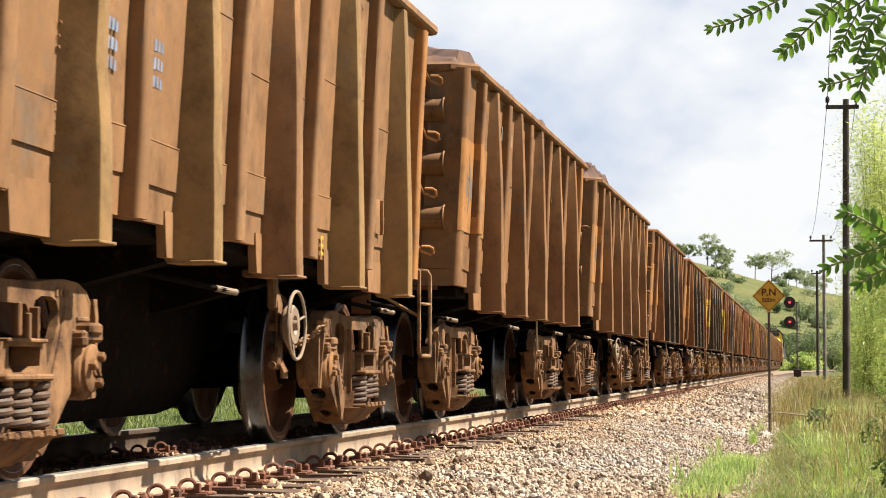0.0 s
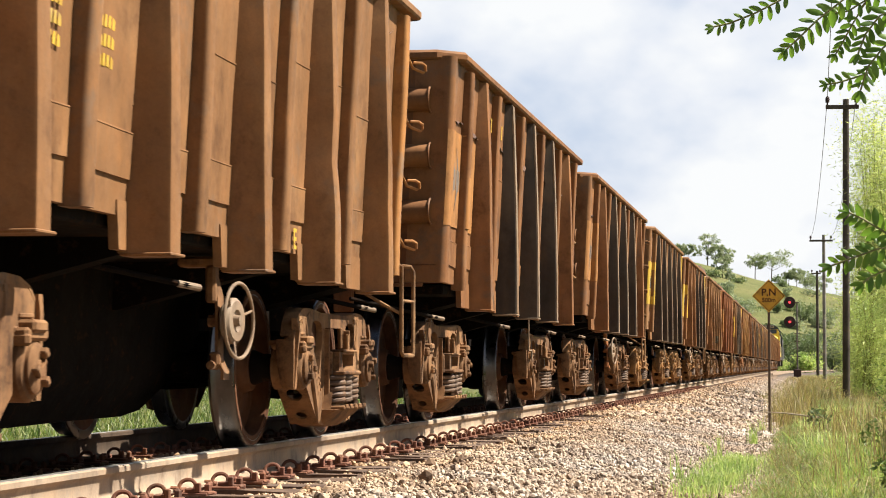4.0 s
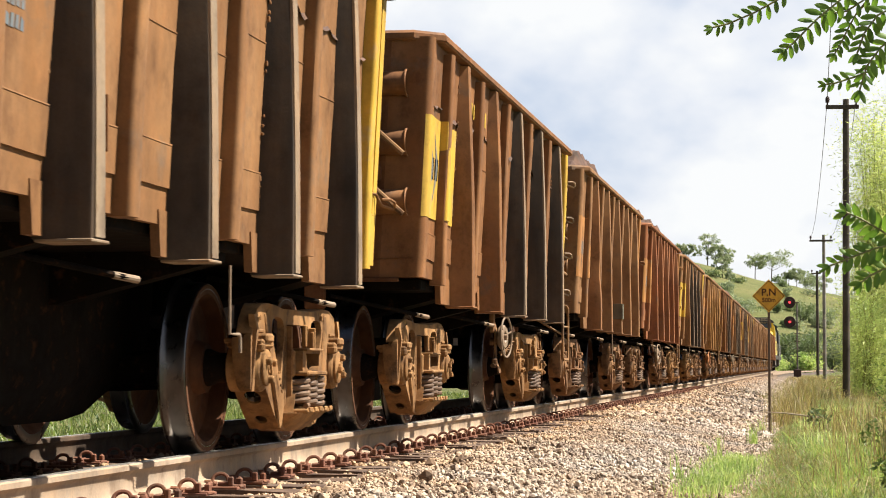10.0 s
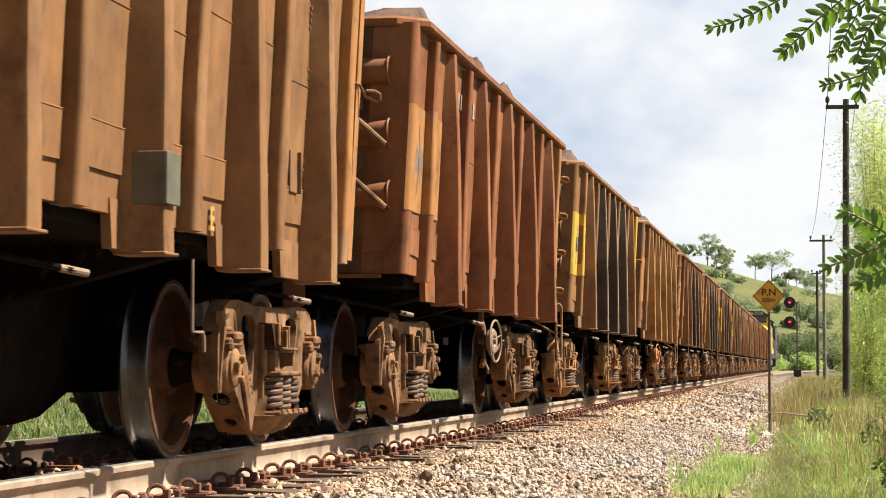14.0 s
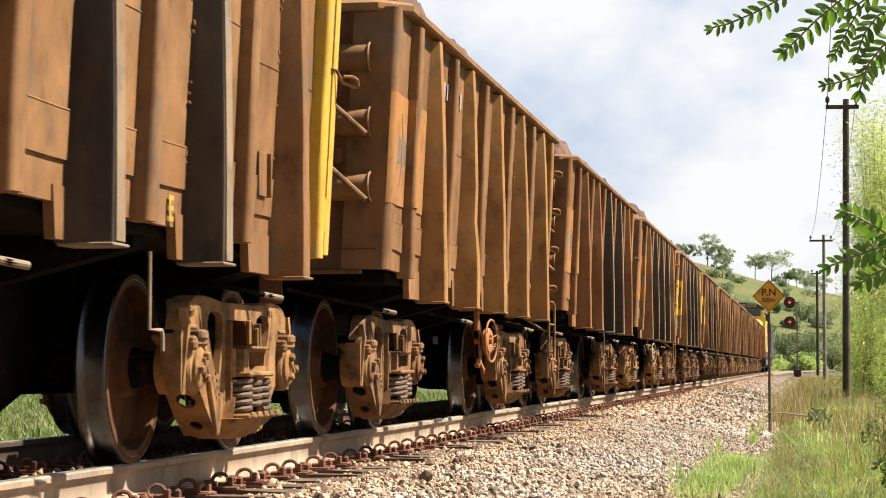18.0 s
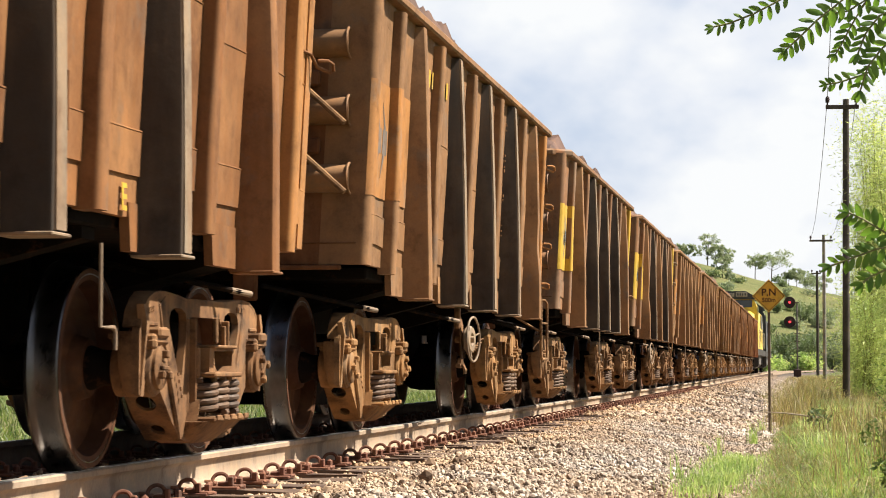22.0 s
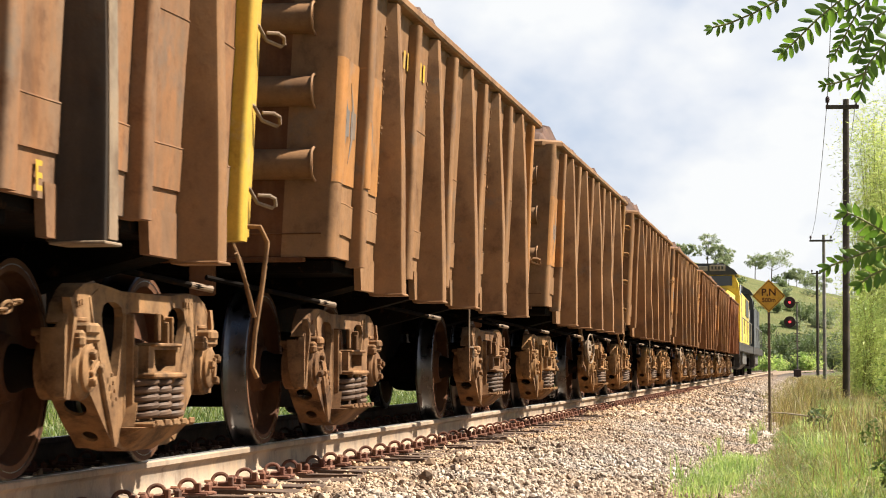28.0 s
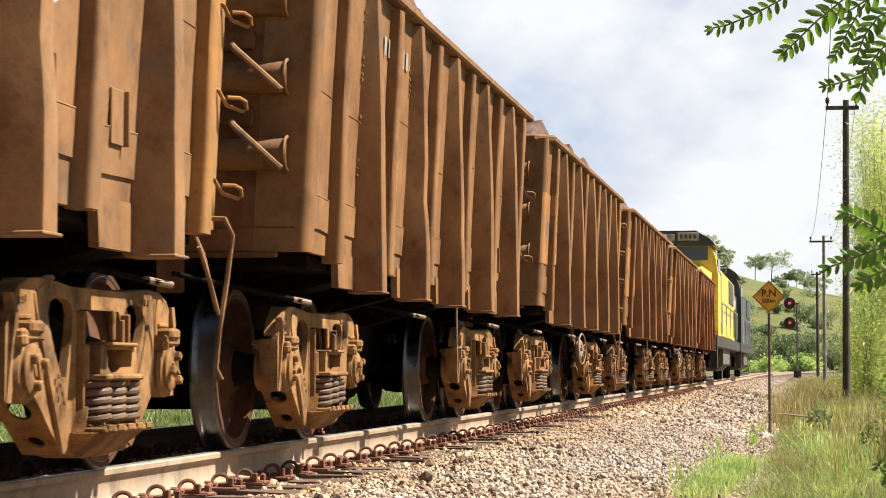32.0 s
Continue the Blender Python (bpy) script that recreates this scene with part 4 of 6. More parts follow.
        wy = {0: 0.88, 6: 0.36, 10: 0.70, 14: 0.44, 16: 0.72}.get(k, 0.30)
        hb = part("brake_bracket", shape("hbracket", g_wheel_bracket), RUSTYORANGE if k in (4, 10) else CASTB, w, "hanging steel bracket strap", at=pose(1.31, wy, 0))
        part("hand_wheel", shape("hwheel", g_hand_wheel), (RUSTYORANGE if k == 10 else ROD), hb, "spoked hand brake wheel", at=pose(0.03, 0, 0.73 if k == 6 else 0.685, 0, 0, -2 if k == 0 else -8))
        if k != 2:
            part("brake_chain", shape("chain", g_chain), CAST, w, "rusty brake chain of oval links", at=pose(1.34, wy, 0))
    else:
        for z in (1.5, 2.1):
            if kr.random() < 0.5:
                part("grab_iron", shape("grab", g_grab), sp["body"], w, at=pose(wall_x(z), HR[k % 2] - 0.03, z))
    for z in (1.45, 1.9, 2.3):
        part("post_mark", shape(("pm", z), lambda: g_mark([(4.06, z), (4.20, z), (4.20, z + 0.05), (4.06, z + 0.05)])), UNDER if sp["post"] in (YELLOW, ORANGE) else sp["body"], w)
    if k in (16, 1):
        part("chalk_mark", shape(("chalk", k), lambda: Geo().tube([(wall_x(1.9 + z) + 0.012, 1.86 + y, 1.75 + z) for y, z in ((0.14, 0.36), (0.06, 0.16), (0.02, 0.06), (0.06, 0.0), (0.13, 0.03), (0.14, 0.10), (0.08, 0.13), (0.03, 0.08))], 0.006, 5)), CHALK, w, "white chalk scrawl")


def g_rib_edge():
    """A thin strip of rubbed metal on a rib's outer face."""
    rings = []
    for i in range(9):
        z = Z_RIB + 0.01 + (2.73 - Z_RIB) * i / 8
        u = i / 8
        xo = X_RIB - 0.035 * u ** 2 + 0.003
        rings.append([(xo - 0.01, -0.058, z), (xo + 0.0035, -0.054, z), (xo + 0.0035, 0.05, z), (xo - 0.01, 0.054, z)])
    return Geo().loft(rings)




def locomotive(y_off, colours, label):
    body, low, roof = colours
    t = thing("locomotive", label, "locomotive", "locomotives of the train")
    part("frame", Geo().box((0, 11.4, 1.22), (2.9, 22.8, 0.34), 0.03), low, t)
    part("cab", Geo().loft([[(-1.48, y, 1.4), (1.48, y, 1.4), (1.48, y, 3.2), (1.40, y, 3.75), (1.22, y, 4.12), (-1.22, y, 4.12), (-1.40, y, 3.75), (-1.48, y, 3.2)] for y in (2.3, 5.0)]), body, t)
    part("nose", Geo().loft([[(-1.3, y, 1.4), (1.3, y, 1.4), (1.3, y, z), (1.0, y, z + 0.22), (-1.0, y, z + 0.22), (-1.3, y, z)] for y, z in ((0.7, 2.7), (1.0, 3.1), (2.3, 3.25))]), body, t)
    part("cab_roof", Geo().loft([[(-1.42, y, 4.06), (1.42, y, 4.06), (1.28, y, 4.24), (0.85, y, 4.50), (-0.85, y, 4.50), (-1.28, y, 4.24)] for y in (1.95, 5.1)]), roof, t)
    part("windscreen", Geo().box((0, 2.285, 3.83), (2.35, 0.02, 0.40), 0.01), LOCOGLASS, t, "dark cab windscreen")
    for s in (-1, 1):
        part("side_window", Geo().box((s * 1.452, 3.7, 3.48), (0.03, 1.5, 0.5), 0.01), LOCOGLASS, t, "dark cab side window")
        part("cab_door", Geo().box((s * 1.485, 4.6, 2.4), (0.02, 0.6, 1.9), 0.008), GREYPAINT, t, "grey cab door")
        part("grille", Geo().box((s * 1.36, 17.4, 3.1), (0.04, 4.6, 0.8), 0.02), LOCOBLACK, t, "dark radiator grille")
    nb = part("number_board", Geo().box((0.62, 1.94, 4.32), (0.62, 0.03, 0.24), 0.05), WHITE, t, "pale number board with dark bars")
    for j in range(4):
        part("number_bar", Geo().box((0.42 + j * 0.13, 1.92, 4.32), (0.07, 0.012, 0.12), 0.003), LOCOBLACK, nb)
    part("headlight", Geo().box((0.05, 1.94, 4.30), (0.36, 0.04, 0.20), 0.04), WHITE, t, "twin headlight housing")
    part("hood", Geo().loft([[(-1.35, y, 1.4), (1.35, y, 1.4), (1.35, y, 3.55), (1.05, y, 3.9), (-1.05, y, 3.9), (-1.35, y, 3.55)] for y in (5.0, 21.4)]), body, t)
    for s in (-1, 1):
        part("side_sill", Geo().box((s * 1.49, 11.4, 1.22), (0.05, 22.4, 0.34), 0.01), LOCOGREY, t, "dark grey side sill")
        part("handrail", Geo().tube([(s * 1.47, 5.2, 2.45), (s * 1.47, 21.4, 2.45)], 0.022, 6), GREYPAINT, t)
        for j in range(5):
            part("rail_post", Geo().tube([(s * 1.47, 5.6 + 3.8 * j, 1.5), (s * 1.47, 5.6 + 3.8 * j, 2.45)], 0.02, 6), GREYPAINT, t)
    for s in (-1, 1):
        part("walkway_panel", Geo().box((s * 1.44, 10.5, 1.62), (0.06, 10.6, 0.42), 0.02), body, t)
        part("cab_steps", Geo().loft([[(s * 1.30, y, 0.42), (s * 1.50, y, 0.42), (s * 1.50, y, 1.25), (s * 1.30, y, 1.25)] for y in (0.7, 1.3)]), LOCOGREY, t)
    for y, dz in ((8.5, 0.16), (11.2, 0.24), (13.8, 0.18)):
        part("exhaust_hatch", Geo().box((0, y, 3.92 + dz / 2), (1.3, 1.2, dz + 0.1), 0.05), roof, t)
    part("fuel_tank", Geo().loft([[(-1.4, y, 1.05), (1.4, y, 1.05), (1.4, y, 0.55), (1.15, y, 0.32), (-1.15, y, 0.32), (-1.4, y, 0.55)] for y in (8.2, 14.4)]), TANKGREY, t, "dusty grey fuel tank")
    for y in (2.6, 17.2):
        part("bogie_frame", Geo().box((0, y + 1.2, 0.66), (2.5, 4.4, 0.42), 0.05), UNDER, t)
        for dy in (-0.6, 1.2, 3.0):
            part("wheel_pair", Geo().lathe([(-0.9, 0.0), (-0.9, 0.5), (-0.75, 0.52), (-0.74, 0.1), (0.74, 0.1), (0.75, 0.52), (0.9, 0.5), (0.9, 0.0)], (0, y + dy, 0.51), "x", 24), UNDER, t)
    part("fan_housing", Geo().box((0, 16.5, 3.98), (1.7, 6.5, 0.3), 0.08), roof, t)
    WAGONS.append((t, None, y_off))
    t.matrix_basis = pose(XC, y_off, 0)
    return t


LOCOGLASS, lgb, _, _ = principled("loco_glass", 0.08)
lgb.inputs["Base Color"].default_value = (0.02, 0.025, 0.03, 1)
LOCOYELLOW = paint("loco_yellow", (0.78, 0.56, 0.04), (0.74, 0.50, 0.04), dust=(0.55, 0.36, 0.1), rough=0.45, amount=0.2, rustiness=0.05)
TANKGREY = paint("tank_grey", (0.13, 0.125, 0.115), (0.19, 0.18, 0.16), dust=(0.2, 0.15, 0.1), rough=0.7, amount=0.4)
LOCOGREY = paint("loco_grey", (0.048, 0.046, 0.044), (0.075, 0.07, 0.065), dust=(0.17, 0.13, 0.09), rough=0.7, amount=0.4)
LOCOBLACK = paint("loco_black", (0.025, 0.03, 0.032), (0.04, 0.045, 0.047), dust=(0.12, 0.1, 0.08), rough=0.5, amount=0.2, rustiness=0.05)

B0, B1, B2, B3, B4 = BROWN
K = BLACK


def spec(body, ribs, word, ribword, post, logo, load=True, rods=False, small=None, cast=None):
    return dict(body=body, ribs=[r or body for r in ribs], small=[m or body for m in (small or [None] * 6)], word=word, ribword=ribword, post=post, logo=logo, load=load, rods=rods, cast=cast or (CAST, CASTB, CASTC)[len(word + ribword) % 3])


TRAIN = [
    spec(B2, [TAN, TAN, B2, TAN, TAN], "tan and brown", "tan", ORANGE, "none"),
    spec(B0, [None] * 5, "brown", "brown", ORANGE, "faded"),
    spec(B0, [None] * 5, "brown", "dented brown", ORANGE, "faded"),
    spec(B1, [None, K, K, K, None], "rust-brown", "black and brown", B1, "faded", False),
    spec(B1, [None, K, K, K, None], "rust-brown", "black and brown", B1, "faded", False, True),
    spec(B0, [K] * 5, "brown", "black", YELLOW, "bright", False, True),
    spec(B1, [None, None, K, K, K], "rust-brown", "black and brown", YELLOW, "bright", False, True),
    spec(B0, [B1, None, None, None, None], "brown", "dented brown", ORANGE, "faded", True, True),
    spec(B4, [None] * 5, "red-brown", "red-brown", ORANGE, "faded", True, True),
    spec(B0, [None, K, K, K, None], "brown", "black and brown", YELLOW, "bright"),
    spec(B0, [B3, B3, B3, B3, B3], "brown", "ochre", B3, "faded", True, True),
    spec(B1, [None, None, K, K, None], "rust-brown", "black and brown", ORANGE, "faded", True, True),
    spec(B2, [None, K, K, K, None], "brown", "black and brown", ORANGE, "faded", True, True),
    spec(GREYED, [B2, K, K, K, B2], "greyed brown", "black and brown", YELLOW, "bright"),
    spec(GREYED, [B2, K, B2, K, B2], "greyed", "black and brown", YELLOW, "bright"),
    spec(B2, [None] * 5, "dusty brown", "brown", ORANGE, "faded"),
    spec(B2, [None] * 5, "dusty brown", "brown", B3, "faded"),
    spec(B0, [None] * 5, "brown", "dented brown", B0, "none", True, True),
    spec(B0, [None] * 5, "brown", "weathered brown", B3, "faded"),
    spec(B1, [None] * 5, "rust-brown", "dented rust-brown", B1, "faded"),
    spec(B1, [None] * 5, "rust-brown", "rust-brown", B1, "faded"),
    spec(B4, [None] * 5, "red-brown", "red-brown", B4, "none"),
]
for k, tone in ((5, CASTC), (6, CASTC), (7, CASTB), (8, CASTB), (2, CASTB), (13, CAST), (16, CASTC), (17, CASTC)):
    TRAIN[k]["cast"] = tone
for k, sp in enumerate(TRAIN):
    wagon(k, sp)
LOCO_Y = FIRST_Y + 21 * PITCH_Y + 5.3
locomotive(LOCO_Y, (LOCOYELLOW, LOCOBLACK, LOCOBLACK), "yellow diesel locomotive with a black cab roof and grey fuel tank")
locomotive(LOCO_Y + 23.6, (LOCOBLACK, LOCOBLACK, LOCOBLACK), "black diesel locomotive coupled behind the yellow one")


# ---- the place: materials ----
def leafy(name, cols, trans=0.45, rough=0.55):
    """Leaves: each piece takes its own tint, and light passes through."""
    m = bpy.data.materials.new(name)
    m.use_nodes = True
    nd, lk = m.node_tree.nodes, m.node_tree.links
    b = nd["Principled BSDF"]
    gi = nd.new("ShaderNodeNewGeometry")
    stops = [(i / max(len(cols) - 1, 1), c) for i, c in enumerate(cols)]
    oi, ad, fr = nd.new("ShaderNodeObjectInfo"), nd.new("ShaderNodeMath"), nd.new("ShaderNodeMath")
    fr.operation = "FRACT"
    lk.new(gi.outputs["Random Per Island"], ad.inputs[0])
    lk.new(oi.outputs["Random"], ad.inputs[1])
    lk.new(ad.outputs[0], fr.inputs[0])
    col = ramp(nd, lk, fr.outputs[0], stops).outputs["Color"]
    n = noise_node(nd, lk, 0.6, 3, 0.6, offset=False)
    col = mixed(nd, lk, col, ramp(nd, lk, n.outputs["Fac"], [(0.3, (0.62, 0.72, 0.55)), (0.7, (1.2, 1.12, 1.0))]).outputs["Color"], 1.0, "MULTIPLY")
    lk.new(col, b.inputs["Base Color"])
    b.inputs["Roughness"].default_value = rough
    tr, mx = nd.new("ShaderNodeBsdfTranslucent"), nd.new("ShaderNodeMixShader")
    lk.new(mixed(nd, lk, col, (1.38, 1.40, 0.95), 1.0, "MULTIPLY"), tr.inputs["Color"])
    mx.inputs["Fac"].default_value = trans
    lk.new(b.outputs["BSDF"], mx.inputs[1])
    lk.new(tr.outputs["BSDF"], mx.inputs[2])
    lk.new(mx.outputs["Shader"], nd["Material Output"].inputs["Surface"])
    return m


GRASS = leafy("meadow_grass", [(0.13, 0.20, 0.062), (0.20, 0.28, 0.095), (0.40, 0.38, 0.21), (0.16, 0.24, 0.07), (0.09, 0.13, 0.045), (0.30, 0.27, 0.15)])
GREENTUFT = leafy("green_tuft", [(0.16, 0.25, 0.06), (0.25, 0.35, 0.10), (0.42, 0.44, 0.18), (0.10, 0.16, 0.04), (0.32, 0.40, 0.13)], 0.5)
DRYGRASS = leafy("dry_grass", [(0.33, 0.24, 0.125), (0.17, 0.12, 0.07), (0.46, 0.38, 0.235), (0.12, 0.078, 0.05), (0.25, 0.22, 0.095), (0.15, 0.165, 0.055)], 0.4)
FRESHGRASS = leafy("fresh_grass", [(0.24, 0.35, 0.11), (0.37, 0.47, 0.18), (0.47, 0.52, 0.27), (0.16, 0.25, 0.07), (0.50, 0.50, 0.31)], 0.5)
MEADOW = leafy("deep_meadow", [(0.07, 0.12, 0.03), (0.13, 0.19, 0.05), (0.26, 0.28, 0.12), (0.05, 0.08, 0.02), (0.17, 0.22, 0.07)], 0.4)
BAMBOO = leafy("willowy_leaves", [(0.36, 0.43, 0.16), (0.54, 0.57, 0.28), (0.45, 0.51, 0.22), (0.25, 0.33, 0.11)], 0.5)
LEAF = leafy("pinnate_leaf", [(0.09, 0.17, 0.03), (0.16, 0.27, 0.05), (0.11, 0.21, 0.035), (0.20, 0.31, 0.06)], 0.5, 0.4)
WEEDLEAF = leafy("weed_leaf", [(0.07, 0.11, 0.03), (0.13, 0.19, 0.05), (0.09, 0.14, 0.035), (0.20, 0.22, 0.07)], 0.4)
# pale greyed greens: distance haze is mixed into these leaf colours
HAZYLEAF = leafy("hazy_far_leaves", [(0.20, 0.24, 0.19), (0.27, 0.305, 0.23), (0.235, 0.27, 0.205)], 0.45)
DARKLEAF = leafy("dark_leaves", [(0.10, 0.14, 0.078), (0.145, 0.185, 0.098), (0.12, 0.155, 0.08)], 0.35)
BARK = paint("grey_bark", (0.14, 0.11, 0.085), (0.22, 0.18, 0.14), dust=(0.1, 0.08, 0.06), rough=0.95)
POLEWOOD = paint("weathered_pole", (0.075, 0.062, 0.050), (0.15, 0.13, 0.11), dust=(0.17, 0.14, 0.11), rough=0.9, rustiness=0.0)
CONCRETE = paint("pole_concrete", (0.26, 0.24, 0.21), (0.34, 0.31, 0.27), dust=(0.20, 0.18, 0.15), rough=0.9, rustiness=0.0)
TIMBER = paint("sleeper_timber", (0.115, 0.075, 0.055), (0.19, 0.125, 0.09), dust=(0.26, 0.18, 0.13), rough=0.95, rustiness=0.2)
RUSTY = paint("rusty_fastening", (0.17, 0.075, 0.05), (0.25, 0.115, 0.08), rough=0.9, rustiness=0.3)
# far rail's colour is darkened for the shade it lies in under the train
SHADEDRAIL = paint("shaded_far_rail", (0.075, 0.052, 0.036), (0.13, 0.09, 0.06), dust=(0.16, 0.11, 0.075), rough=0.85, streak=False, rustiness=0.3)
RAILSIDE = paint("dusty_rail", (0.36, 0.27, 0.19), (0.46, 0.36, 0.26), dust=(0.44, 0.34, 0.25), rough=0.85, streak=False, rustiness=0.2)
SIGNYELLOW = paint("sign_yellow", (0.95, 0.50, 0.03), (0.90, 0.46, 0.03), dust=(0.75, 0.42, 0.06), rough=0.5, amount=0.15, rustiness=0.05)
SIGNBROWN = paint("sign_dark_brown", (0.10, 0.035, 0.015), (0.12, 0.045, 0.02), rough=0.6, amount=0.1, rustiness=0.0)
SIGNPOST = paint("sign_post_paint", (0.16, 0.12, 0.09), (0.22, 0.17, 0.12), rough=0.7, amount=0.3)
GLASSRED, gb, _, _ = principled("red_signal_glass", 0.2)
gb.inputs["Base Color"].default_value = (0.45, 0.02, 0.02, 1)
gb.inputs["Emission Color"].default_value = (1.0, 0.05, 0.06, 1)
gb.inputs["Emission Strength"].default_value = 0.9
SIGBLACK = paint("signal_black", (0.045, 0.03, 0.03), (0.07, 0.045, 0.04), rough=0.7, amount=0.2, rustiness=0.1)
WIRE = paint("wire_dark", (0.10, 0.10, 0.10), (0.16, 0.15, 0.15), rough=0.6, streak=False, rustiness=0.0)


def ground_material():
    m, b, nd, lk = principled("meadow_ground", 0.95)
    n1, n2, n3 = noise_node(nd, lk, 0.12, 5, 0.6, offset=False), noise_node(nd, lk, 1.7, 5, 0.65, offset=False), noise_node(nd, lk, 22.0, 4, 0.7, offset=False)
    col = ramp(nd, lk, n1.outputs["Fac"], [(0.35, (0.075, 0.095, 0.03)), (0.65, (0.13, 0.13, 0.05))]).outputs["Color"]
    col = mixed(nd, lk, col, (0.12, 0.10, 0.055), ramp(nd, lk, n2.outputs["Fac"], [(0.5, (0, 0, 0)), (0.75, (0.8, 0.8, 0.8))]).outputs["Color"])
    col = mixed(nd, lk, col, ramp(nd, lk, n3.outputs["Fac"], [(0.3, (0.5, 0.5, 0.45)), (0.7, (1.35, 1.3, 1.2))]).outputs["Color"], 1.0, "MULTIPLY")
    lk.new(col, b.inputs["Base Color"])
    bumped(nd, lk, b, n3.outputs["Fac"], 0.8, 0.06)
    return m


def stone_material(name, island):
    m, b, nd, lk = principled(name, 0.9)
    if island:
        gi = nd.new("ShaderNodeNewGeometry")
        f = gi.outputs["Random Per Island"]
    else:
        v = nd.new("ShaderNodeTexVoronoi")
        v.inputs["Scale"].default_value = 17.0
        co = nd.new("ShaderNodeTexCoord")
        lk.new(co.outputs["Object"], v.inputs["Vector"])
        sep = nd.new("ShaderNodeSeparateColor")
        lk.new(v.outputs["Color"], sep.inputs["Color"])
        f = sep.outputs["Red"]
        bumped(nd, lk, b, v.outputs["Distance"], 1.0, 0.05)
    col = ramp(nd, lk, f, [(0.0, (0.09, 0.07, 0.055)), (0.2, (0.23, 0.18, 0.14)), (0.5, (0.36, 0.30, 0.235)), (0.85, (0.43, 0.365, 0.285)), (1.0, (0.19, 0.165, 0.14))]).outputs["Color"]
    n = noise_node(nd, lk, 34.0, 4, 0.65, offset=False)
    col = mixed(nd, lk, col, ramp(nd, lk, n.outputs["Fac"], [(0.3, (0.72, 0.70, 0.68)), (0.7, (1.12, 1.1, 1.08))]).outputs["Color"], 1.0, "MULTIPLY")
    n4 = noise_node(nd, lk, 0.7, 3, 0.5, offset=False)
    col = mixed(nd, lk, col, ramp(nd, lk, n4.outputs["Fac"], [(0.35, (0.95, 0.84, 0.72)), (0.65, (1.05, 1.05, 1.05))]).outputs["Color"], 1.0, "MULTIPLY")
    # ore dust has browned the stones close to the track; farther out they stay grey
    co2, sp2, mr = nd.new("ShaderNodeTexCoord"), nd.new("ShaderNodeSeparateXYZ"), nd.new("ShaderNodeMath")
    lk.new(co2.outputs["Object"], sp2.inputs[0])
    mr.operation = "MULTIPLY_ADD"
    mr.inputs[1].default_value, mr.inputs[2].default_value = 0.45, 1.35
    lk.new(sp2.outputs["X"], mr.inputs[0])
    jit = nd.new("ShaderNodeMath")
    jit.operation = "MULTIPLY_ADD"
    jit.inputs[1].default_value = 0.5
    lk.new(n4.outputs["Fac"], jit.inputs[0])
    lk.new(mr.outputs[0], jit.inputs[2])
    col = mixed(nd, lk, col, ramp(nd, lk, jit.outputs[0], [(0.2, (1.28, 1.08, 0.86)), (0.9, (1.24, 1.29, 1.38))]).outputs["Color"], 1.0, "MULTIPLY")
    # the bed's colour is cut by half to paint shade between the loose stones
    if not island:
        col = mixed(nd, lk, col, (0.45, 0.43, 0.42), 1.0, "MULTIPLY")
    lk.new(col, b.inputs["Base Color"])
    return m


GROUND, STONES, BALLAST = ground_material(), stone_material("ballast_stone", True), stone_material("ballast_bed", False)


# ---- the place: ground and hill ----
def smooth_step(a, b, x):
    u = min(max((x - a) / (b - a), 0.0), 1.0)
    return u * u * (3 - 2 * u)


def ground_z(x, y):
    """Height of the ground: a low bank for the track in a meadow, and a hill far off."""
    z = -0.44 + 0.05 * noise.noise((x * 0.4, y * 0.25, 0.0))
    bank = smooth_step(-8.2, -5.6, x) * (1 - smooth_step(-2.7, -0.6, x))
    z += 0.18 * bank - 0.14 * smooth_step(-7.4, -6.6, x) * (1 - smooth_step(-0.62, -0.25, x))
    z += 0.35 * smooth_step(1.5, 8.0, x) + 0.5 * smooth_step(-9, -22, x)
    far = smooth_step(320, 525, y)
    if far > 0:
        ridge = 18.0 - 0.245 * x + 1.2 * noise.noise((x * 0.03, y * 0.01, 0.5)) + 0.5 * noise.noise((x * 0.09, y * 0.05, 2.5))
        z += far * min(max(ridge, 5.0), 34.0)
    return z


def grid_mesh(name, xs, ys, zf, mat):
    vs = [(x, y, zf(x, y)) for y in ys for x in xs]
    n = len(xs)
    fs = [(j * n + i, j * n + i + 1, (j + 1) * n + i + 1, (j + 1) * n + i) for j in range(len(ys) - 1) for i in range(n - 1)]
    me = bpy.data.meshes.new(name)
    me.from_pydata(vs, [], fs)
    me.materials.append(mat)
    me.shade_smooth()
    return new(name, me)


def spread(*runs):
    out = []
    for a, b, n in runs:
        out += [a + (b - a) * i / n for i in range(n)]
    return out + [runs[-1][1]]


ground = tagged(grid_mesh("ground", spread((-3000, -300, 8), (-300, -60, 12), (-60, -12, 24), (-12, 6, 60), (6, 60, 27), (60, 300, 12), (300, 3000, 8)),
                          spread((-3000, -100, 6), (-100, 0, 10), (0, 60, 100), (60, 320, 52), (320, 700, 60), (700, 5000, 10)), ground_z, GROUND),
                "grassy meadow with a low track bank and a hill", "ground", kind="structure")


def ballast_z(x, y):
    bed = 1 - smooth_step(-2.55, -0.72, x)
    left = smooth_step(-6.6, -5.6, x)
    return -0.47 + 0.255 * bed * left + 0.025 * noise.noise((x * 2.2, y * 2.2, 3.0)) + 0.012 * noise.noise((x * 8, y * 8, 1.0))


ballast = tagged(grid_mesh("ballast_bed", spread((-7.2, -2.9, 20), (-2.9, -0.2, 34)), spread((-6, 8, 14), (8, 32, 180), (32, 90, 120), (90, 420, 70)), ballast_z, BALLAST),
                 "crushed stone ballast bed darkened like shaded gaps between the stones", "ballast", kind="structure")


